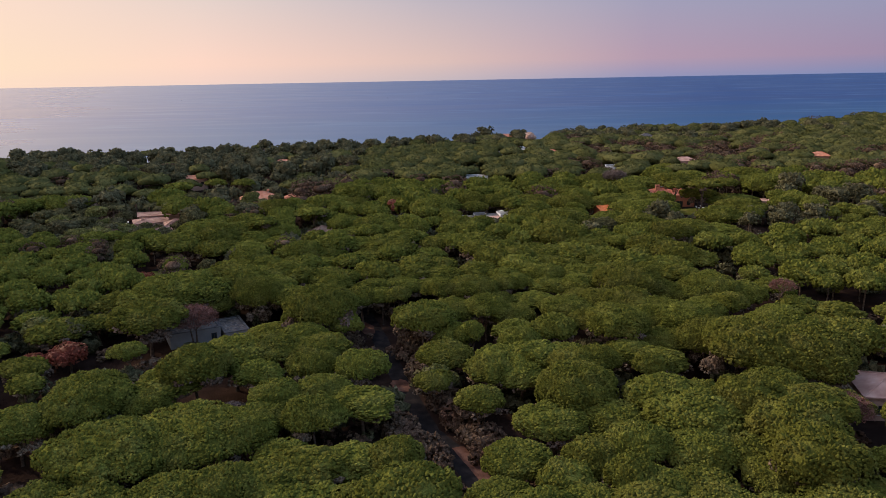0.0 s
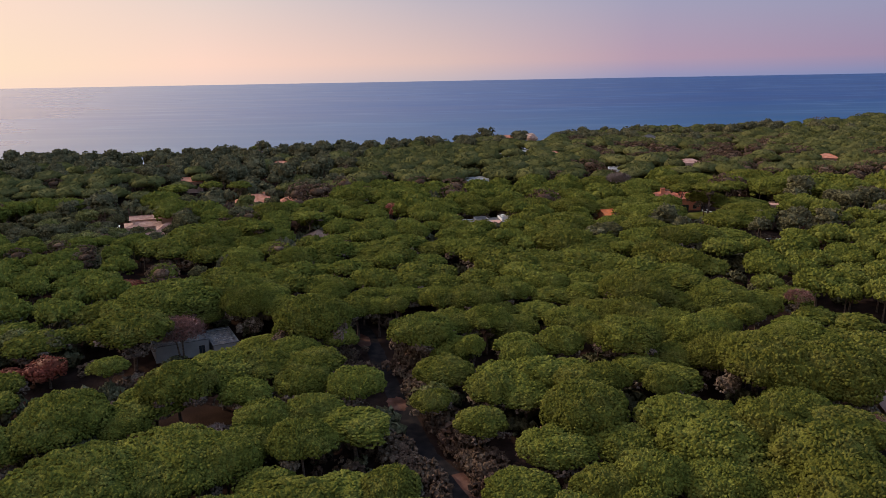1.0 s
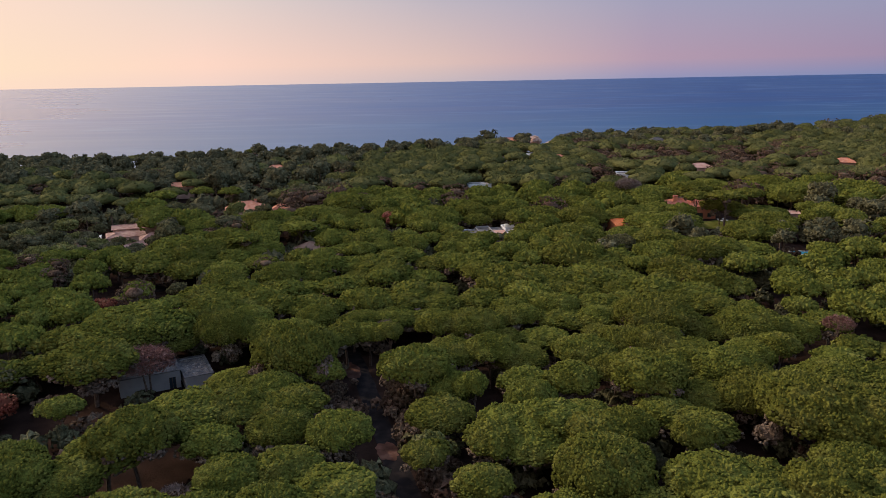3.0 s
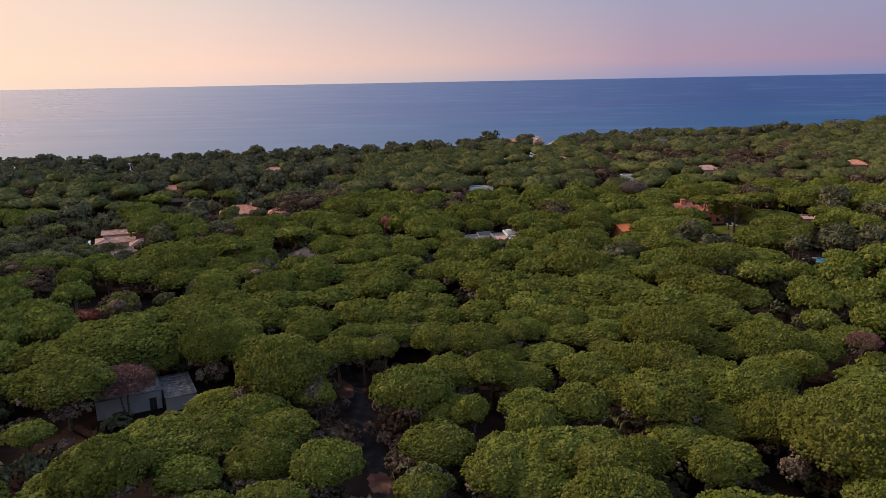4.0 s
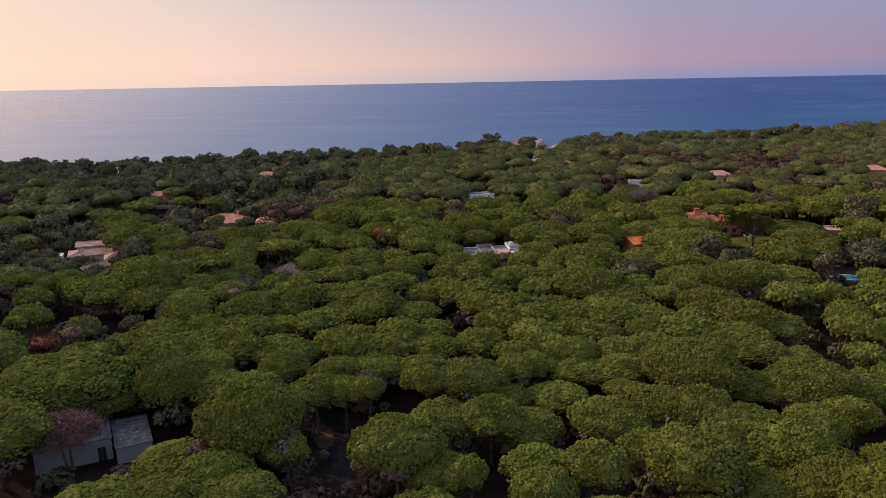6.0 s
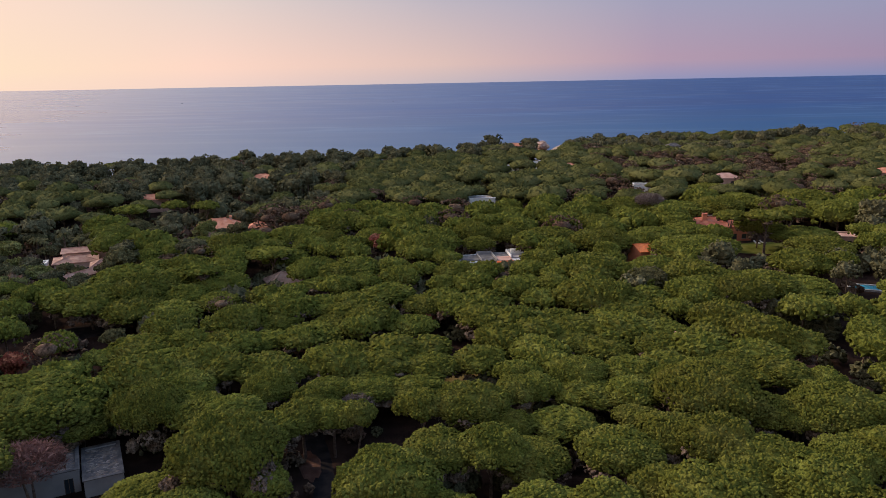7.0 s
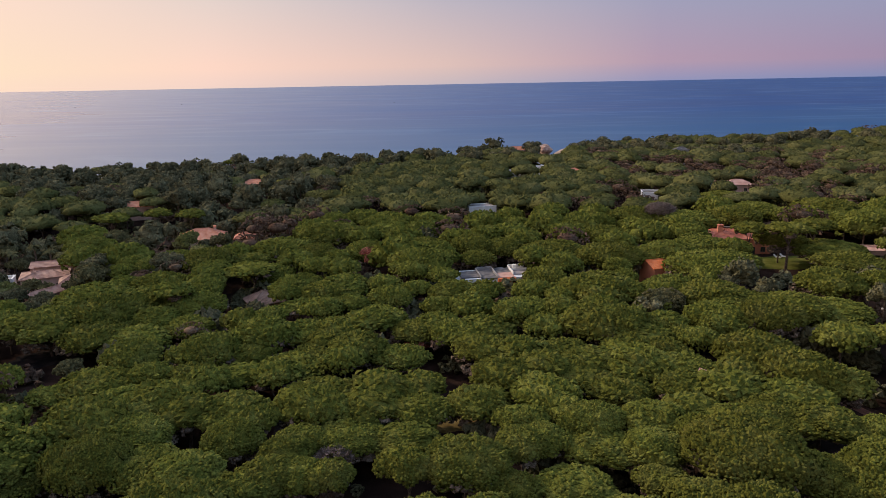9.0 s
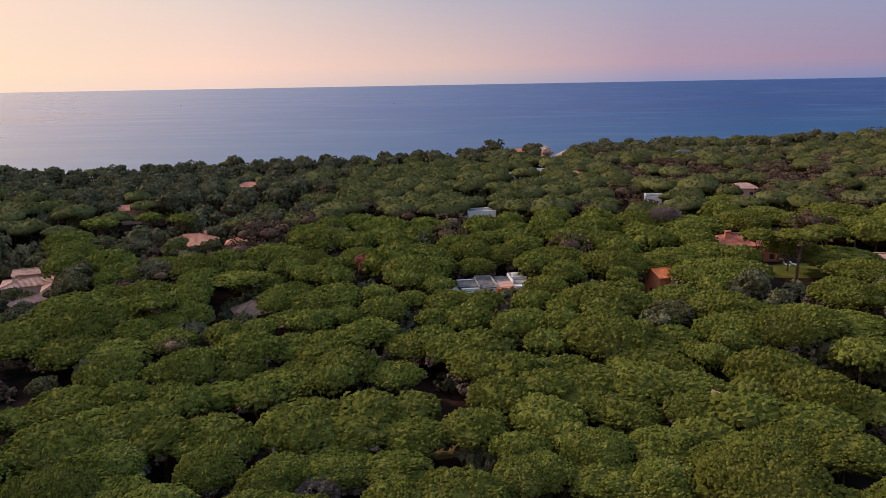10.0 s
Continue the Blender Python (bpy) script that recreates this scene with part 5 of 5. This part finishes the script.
# roofs and walls that peep out of the farther wood
for hx, hy, turn, w, d, h, kind, wm, rm, label in (
        (33, 401, 4, 9, 6, 6.2, "flat", WHITE_PLASTER, WHITE_ROOF, "long white flat-roofed house among far pines"),
        (47, 408, -6, 8, 6, 6.8, "flat", WHITE_PLASTER, WHITE_ROOF, "pale flat-roofed house among far pines"),
        (58, 380, 10, 7, 6, 7.0, "hip", BROWN_PLASTER, TERRACOTTA, "small brick-coloured house among far pines"),
        (77, 324, -10, 8, 6, 6.3, "flat", WHITE_PLASTER, FLAT_ROOF, "white house with a dark flat roof among pines"),
        (113, 340, -12, 9, 6, 5.8, "hip", PINK_PLASTER, PINK_ROOF, "long pinkish house among brownish trees"),
        (102, 343, -8, 6, 5, 6.2, "flat", WHITE_PLASTER, WHITE_ROOF, "small white house among pines"),
        (170, 330, -20, 8, 6, 6.8, "hip", PINK_PLASTER, TERRACOTTA, "house with a faded tiled roof among pines"),
        (105, 238, -10, 8, 6, 3.4, "flat", PINK_PLASTER, PINK_ROOF, "pinkish house with a flat roof among pines"),
        (126, 452, 0, 7, 5, 8.2, "hip", WHITE_PLASTER, FLAT_ROOF, "small white house near the coast"),
        (-3, 478, 10, 9, 6, 7.2, "hip", PINK_PLASTER, TERRACOTTA, "red-roofed house at the edge of the coast"),
        (44, 489, -5, 7, 5, 7.6, "gable", PINK_PLASTER, TERRACOTTA, "pink coastal house with a tiled roof"),
        (-81, 385, 15, 10, 7, 5.6, "hip", BROWN_PLASTER, TERRACOTTA, "dull red-roofed house below dark pines"),
        (-110, 333, 18, 9, 6, 4.8, "gable", PINK_PLASTER, TERRACOTTA, "red-roofed house in the shade of pines"),
        (-65, 249, 15, 6, 5, 3.0, "flat", WHITE_PLASTER, WHITE_ROOF, "low pale flat-roofed outbuilding under pines")):
    house(label, hx, hy, turn, w, d, h, 1.6, kind, wm, rm, front=((1.2, h - 2.2, 1.2, 1.3), (w - 2.6, h - 2.2, 1.2, 1.3)))

# loungers on the lawn
def lounger(x, y, turn):
    root = new("sun_lounger")
    tagged(root, "white sun lounger on a garden lawn", "lounger", group="loungers on the lawn")
    root.matrix_basis = pose(x, y, land(x, y) + 0.07, 0, 0, turn)
    vs, fs = [], []
    box(vs, fs, -0.33, -0.95, 0.28, 0.33, 0.4, 0.38)
    link_mesh("seat", vs, fs, WHITE_PLASTER, root)
    vs, fs = [], []
    box(vs, fs, -0.33, 0, 0, 0.33, 0.75, 0.08)
    back = link_mesh("backrest", vs, fs, WHITE_PLASTER, root)
    back.matrix_local = pose(0, 0.4, 0.3, 40)
    for lx in (-0.28, 0.22):
        for ly in (-0.85, 0.3):
            vs, fs = [], []
            box(vs, fs, lx, ly, 0, lx + 0.06, ly + 0.06, 0.28)
            link_mesh("leg", vs, fs, WHITE_PLASTER, root)
    return root


seat = lounger(86.5, 243.5, 40)
copy_thing(seat, pose(88.2, 243.9, land(88.2, 243.9) + 0.07, 0, 0, 35))

# swimming pool behind the pines
pool = new("swimming_pool")
tagged(pool, "small turquoise swimming pool with a pale stone rim", "pool")
pool.matrix_basis = pose(91.7, 200.5, land(91.7, 200.5) + 0.05, 0, 0, -20)
vs, fs = [], []
for q in ((-3.2, -2.3, 3.2, -1.8), (-3.2, 1.8, 3.2, 2.3), (-3.2, -1.8, -2.7, 1.8), (2.7, -1.8, 3.2, 1.8)):
    box(vs, fs, q[0], q[1], -0.2, q[2], q[3], 0.35)
link_mesh("rim", vs, fs, STONE, pool)
vs, fs = [], []
box(vs, fs, -2.7, -1.8, -0.1, 2.7, 1.8, 0.22)
link_mesh("pool_water", vs, fs, POOL, pool)


# rocks at the mouth of the channel, the channel itself
def rock(x, y, z, s, seed):
    g = random.Random(seed)
    bm = bmesh.new()
    bmesh.ops.create_icosphere(bm, subdivisions=2, radius=s)
    for v in bm.verts:
        v.co *= 1 + 0.28 * noise.noise(v.co * (1.6 / s) + Vector((seed, 0, 0)))
        v.co.z *= 0.75
    me = bpy.data.meshes.new("rock")
    bm.to_mesh(me)
    bm.free()
    me.materials.append(ROCK)
    ob = new("boulder", me)
    ob.matrix_basis = pose(x, y, z, 0, 0, g.uniform(0, 360))
    tagged(ob, "reddish breakwater boulder at the channel mouth", "rock", group="breakwater boulders")
    return ob


for i in range(14):
    g = random.Random(i + 60)
    bx = 60.5 + g.uniform(-2.2, 2.2)
    by = 494 + i * 1.0
    rock(bx, by, 2.2 + 1.6 * g.random(), g.uniform(1.6, 2.8), i)
mound("beach_bank", 61, 501, 5.5, 13, 3.0, SAND, "sandy bank under the breakwater boulders", "bank", 18)
strip("channel", [(57, 470), (56.5, 490), (55, 520), (52, 560)], 4.5, POOL_DARK, 0.6, "narrow bluish channel running to the sea", "channel", 0.05, 19)


# boats out at sea
def boat(x, y, s, turn):
    root = new("fishing_boat")
    tagged(root, "tiny dark fishing boat far out at sea", "boat", group="boats at sea")
    root.matrix_basis = pose(x, y, SEA, 0, 0, turn)
    out_line = [(-1, 0.32), (-0.3, 0.4), (0.5, 0.3), (1.1, 0.0), (0.5, -0.3), (-0.3, -0.4), (-1, -0.32)]
    vs = [(a * s * 0.9, b * s * 0.8, -0.2) for a, b in out_line] + [(a * s, b * s, 0.32 * s) for a, b in out_line]
    k = len(out_line)
    fs = [(i, (i + 1) % k, k + (i + 1) % k, k + i) for i in range(k)] + [tuple(range(k, 2 * k)), tuple(range(k - 1, -1, -1))]
    link_mesh("hull", vs, fs, HULL, root)
    vs, fs = [], []
    box(vs, fs, -0.6 * s, -0.22 * s, 0.32 * s, 0.05 * s, 0.22 * s, 0.85 * s)
    link_mesh("cabin", vs, fs, WHITE_PLASTER, root)
    return root


boat(-821, 1721, 1.5, 20)
boat(-606, 1784, 1.5, -15)
boat(-111, 1676, 1.3, 5)


# ---- other trees ----
def twig_crown(rng, r, z, count):
    """A fan of bare branching twigs that fills a dome."""
    vs, fs = [], []
    for _ in range(int(count * 2.4)):
        a, c = rng.uniform(0, 6.28), rng.uniform(-0.1, 1)
        s = math.sqrt(max(0, 1 - c * c))
        deep = rng.uniform(0.72, 1.0)
        end = Vector((math.cos(a) * s * r * deep, math.sin(a) * s * r * deep, z + c * r * 0.56 * deep))
        start = end - Vector((end.x * 0.12 + rng.normal(0, 0.3), end.y * 0.12 + rng.normal(0, 0.3), rng.uniform(0.1, 0.5))) * (r / 5)
        for k in range(4):
            tip = end + Vector((rng.normal(0, 0.28), rng.normal(0, 0.28), rng.normal(0.05, 0.22))) * (r / 4)
            side = (tip - start).cross(Vector((rng.normal(), rng.normal(), rng.normal()))).normalized() * rng.uniform(0.03, 0.07)
            b = len(vs)
            vs += [start - side, start + side, tip]
            fs.append((b, b + 1, b + 2))
    return vs, fs


def bare_tree(x, y, r, z, mat, label, seed, stems=2):
    rng = np.random.default_rng(seed)
    root = new("bare_tree")
    tagged(root, label, "tree", group="leafless trees")
    root.matrix_basis = pose(x, y, land(x, y))
    for k in range(stems):
        dx = (k - (stems - 1) / 2) * 1.1
        path = [(dx * 0.5, 0, -0.3), (dx * 0.7 + rng.normal(0, 0.1), rng.normal(0, 0.1), z * 0.3), (dx + rng.normal(0, 0.2), rng.normal(0, 0.2), z * 0.65),
                (dx * 1.4 + rng.normal(0, 0.3), rng.normal(0, 0.3), z)]
        vs, fs = limb_mesh(path, 0.22, 0.07, 7)
        link_mesh("trunk", vs, fs, BARK, root, True)
        for j in range(5):
            a, c = rng.uniform(0, 6.28), rng.uniform(0.1, 0.5)
            s = path[2]
            e = (s[0] + math.cos(a) * r * 0.75, s[1] + math.sin(a) * r * 0.75, z + c * r * 0.4)
            m = ((s[0] * 0.6 + e[0] * 0.4), (s[1] * 0.6 + e[1] * 0.4), s[2] * 0.45 + e[2] * 0.55)
            vs, fs = limb_mesh([s, m, e], 0.08, 0.025, 5)
            link_mesh("limb", vs, fs, BARK, root, True)
    vs, fs = twig_crown(rng, r, z, int(560 * (r / 4) ** 1.8))
    link_mesh("twig_crown", vs, fs, mat, root)
    return root


bare_tree(-43.2, 122.0, 4.4, 5.7, TWIGS_RED, "bare reddish-brown tree standing before a white bungalow", 1)
bare_tree(48.7, 82.5, 3.4, 4.6, TWIGS_RED, "bare reddish-brown tree beside a pink-roofed house", 3)
bare_tree(-22.3, 151, 2.6, 3.0, TWIGS_RED, "low bare brown tree in a gap of the wood", 4)
bare_tree(64.5, 271, 4.8, 8.2, TWIGS, "bare grey-brown tree above pine crowns", 5)
bare_tree(60.8, 126, 2.5, 7.2, TWIGS_RED, "bare rust-brown tree between pines", 6, 1)
bare_tree(27.5, 77.5, 2.8, 5.4, TWIGS, "dark bare tree between pine crowns", 7, 1)
bare_tree(-27, 87.5, 2.2, 4.0, TWIGS, "bare grey bush in a gap of the wood", 8, 1)
bare_tree(5, 91, 2.4, 2.6, TWIGS, "bare grey-brown bush beside the lane", 9, 2)
bare_tree(0.5, 108, 2.6, 3.4, TWIGS_RED, "bare brown tree beside the lane", 10, 2)
bare_tree(-3.0, 120, 2.8, 4.4, TWIGS, "bare brown tree beside the lane", 11, 2)
bare_tree(-9, 139, 2.6, 4.2, TWIGS, "bare brown tree beside the lane", 12, 2)
bare_tree(43, 114, 2.4, 4.2, TWIGS, "bare grey-brown tree in a dark gap", 13, 2)
bare_tree(46, 133, 2.6, 5.0, TWIGS, "bare grey-brown tree between pines", 14, 2)


def leafy_tree(name, label, group, x, y, r, z, mat, seed, count=700, size=0.3, flat=0.75, lift=0.0):
    """A round-headed broadleaf: short trunk, limbs, an uneven crown of many clumps."""
    rng = np.random.default_rng(seed)
    root = new(name)
    tagged(root, label, "tree" if z > 2.5 else "shrub", group=group)
    root.matrix_basis = pose(x, y, land(x, y) + lift)
    lobes = [(0, 0, z, r * 0.7, r * 0.7 * flat)]
    for i in range(9):
        a, d = rng.uniform(0, 6.28), rng.uniform(0.35, 0.65) * r
        lobes.append((math.cos(a) * d, math.sin(a) * d, z + rng.uniform(-0.35, 0.4) * r * flat, rng.uniform(0.28, 0.45) * r, rng.uniform(0.25, 0.4) * r * flat))
    pos, nrm = rng_dome(rng, lobes, count)
    tv, tf = clumps(rng, pos, nrm, size, 4)
    bv, bf = lobe_body(lobes, 0.9)
    link_mesh("crown", np.concatenate([tv, bv]), np.concatenate([tf, bf + len(tv)]), mat, root, len(tf))
    vs, fs = limb_mesh([(0, 0, -0.3), (0.1, 0, z * 0.4), (0.15, 0.1, z)], 0.2 * r / 4 + 0.05, 0.08, 7)
    link_mesh("trunk", vs, fs, BARK, root, True)
    for i in range(4):
        l = lobes[1 + i]
        vs, fs = limb_mesh([(0.05, 0, z * 0.35), (l[0] * 0.5, l[1] * 0.5, z * 0.7), (l[0] * 0.9, l[1] * 0.9, l[2])], 0.08, 0.03, 5)
        link_mesh("limb", vs, fs, BARK, root, True)
    return root


leafy_tree("red_maple", "autumn-red leafy tree in a garden", "autumn trees", -60.6, 113, 3.9, 3.0, RED_LEAVES, 1, 700, 0.2)
leafy_tree("red_maple", "rust-red leafy bush beside pines", "autumn trees", -66.5, 113.0, 2.6, 2.0, RED_LEAVES, 8, 500, 0.2)
leafy_tree("red_maple", "autumn-red leafy tree in a garden", "autumn trees", -67.2, 160.6, 3.2, 3.2, RED_LEAVES, 2, 500, 0.22)
leafy_tree("red_maple", "dull red leafy tree in a dark gap", "autumn trees", -1.4, 178, 2.2, 3.4, DULL_RED_LEAVES, 3, 400, 0.22)
leafy_tree("red_maple", "dull red leafy tree behind pines", "autumn trees", -13.4, 233, 3.8, 6.2, DULL_RED_LEAVES, 4, 500, 0.26)
leafy_tree("red_maple", "dull red leafy tree between pines", "autumn trees", 34, 258, 3.4, 6.0, DULL_RED_LEAVES, 5, 400, 0.26)
leafy_tree("round_tree", "round yellowish-green tree beside the lane", "garden trees", -0.9, 97, 3.0, 4.4, OLIVE_LEAVES, 6, 900, 0.2)
leafy_tree("round_tree", "pale grey-green tree at the edge of a clearing", "garden trees", 43.0, 190, 4.6, 6.0, GREY_LEAVES, 7, 900, 0.26)
g = random.Random(21)
oaks = []
for tries in range(900):
    x, y = -100 + g.gauss(0, 26), 224 + g.gauss(0, 22)
    if not (-150 < x < -44 and 186 < y < 268):
        continue
    r = g.uniform(2.6, 4.8)
    if clear_of_yards(x, y) and all((x - a) ** 2 + (y - b) ** 2 > (0.72 * (r + c)) ** 2 for a, b, c in oaks + PLACED[-700:] if abs(y - b) < 12):
        oaks.append((x, y, r))
oaks = oaks[:46]
oaks += [(-103, 220, 2.9), (-98, 216, 3.1), (-106, 213, 3.3), (-94, 208, 3.0), (-80, 222, 2.8), (-111, 228, 3.4), (-91.5, 225.5, 2.7), (-95.5, 223.5, 2.6), (-87.5, 224, 2.3), (-63, 263, 2.8), (-70, 262, 2.6), (-60, 160, 2.4), (-56, 172, 2.6), (-38, 142, 2.4), (-34, 139, 2.6), (-30, 141, 2.6), (-46, 139, 2.8), (-53, 135, 2.8), (-64, 120, 3.2), (-70, 122, 3.2)]
for i, (x, y, r) in enumerate(oaks):
    leafy_tree("holm_oak", "grey-olive evergreen oak with a ragged crown", "oaks round the villas", x, y, r, r * g.uniform(1.15, 1.6),
               (GREY_LEAVES, OLIVE_LEAVES, GREY_LEAVES, DARK_LEAVES)[i % 4], 30 + i, 360, 0.29)


# lone pines that stand taller than the scrub and the coast's edge
tall_pines = [make_pine(310 + i, "tall slender pine with a small flat crown on a bare trunk", 3.6, 700, 0.46, 4, 11.5, 0.62) for i in range(2)]
for k, (x, y, r, tall) in enumerate(((-93, 306, 4.6, 1.0), (-80, 300, 4.6, 1.05), (-106, 300, 4.8, 1.0), (83, 231, 4.2, 0.86), (92, 238, 4.0, 0.85), (76.5, 237, 3.4, 0.8), (-38, 215, 4.4, 0.72), (-48, 196, 3.2, 0.8), (-109, 445, 2.8, 0.84), (-140, 440, 2.3, 0.8),
                                     (-147, 438, 2.2, 0.86), (210, 522, 3.4, 0.8), (201, 519, 3.0, 0.74), (221, 526, 3.2, 0.76), (-60, 458, 2.8, 0.8), (-2, 466, 2.8, 0.82), (-7, 467, 2.4, 0.76))):
    ob = tall_pines[k % 2]
    m = pose(x, y, land(x, y), 0, 0, 67 * k) @ Matrix.Diagonal((r / 3.6, r / 3.6, tall, 1))
    if k < 2:
        ob.matrix_basis = m
    else:
        copy_thing(ob, m)


def palm(x, y, h, seed):
    g = random.Random(seed)
    root = new("palm_tree")
    tagged(root, "date palm with arching grey-green fronds", "palm", group="palms by the villa")
    root.matrix_basis = pose(x, y, land(x, y))
    vs, fs = limb_mesh([(0, 0, -0.2), (0.1, 0, h * 0.5), (0.1, 0.05, h)], 0.28, 0.22, 8)
    link_mesh("trunk", vs, fs, BARK, root, True)
    for k in range(16):
        a, rise = 6.28 * k / 16 + g.uniform(-0.15, 0.15), g.uniform(0.1, 1.0)
        vs, fs = [], []
        L = g.uniform(2.2, 2.9)
        for j in range(6):
            q = j / 5
            rad, z = L * (q - 0.12 * q * q), h + L * (rise * q - (0.55 + rise * 0.55) * q * q)
            w = 0.34 * math.sin(math.pi * min(1, 0.15 + q * 0.85)) + 0.02
            c, s = math.cos(a), math.sin(a)
            vs += [(c * rad - s * w, s * rad + c * w, z - 0.12), (c * rad, s * rad, z), (c * rad + s * w, s * rad - c * w, z - 0.12)]
        for j in range(5):
            b = j * 3
            fs += [(b, b + 1, b + 4, b + 3), (b + 1, b + 2, b + 5, b + 4)]
        link_mesh("frond", vs, fs, GREY_LEAVES, root)


for k, (x, y, h) in enumerate(((-108, 247, 6.5), (-104, 250, 7.5), (-99, 248, 6.5), (-113, 252, 6), (-95, 246, 6), (-118, 236, 6))):
    palm(x, y, h, k)
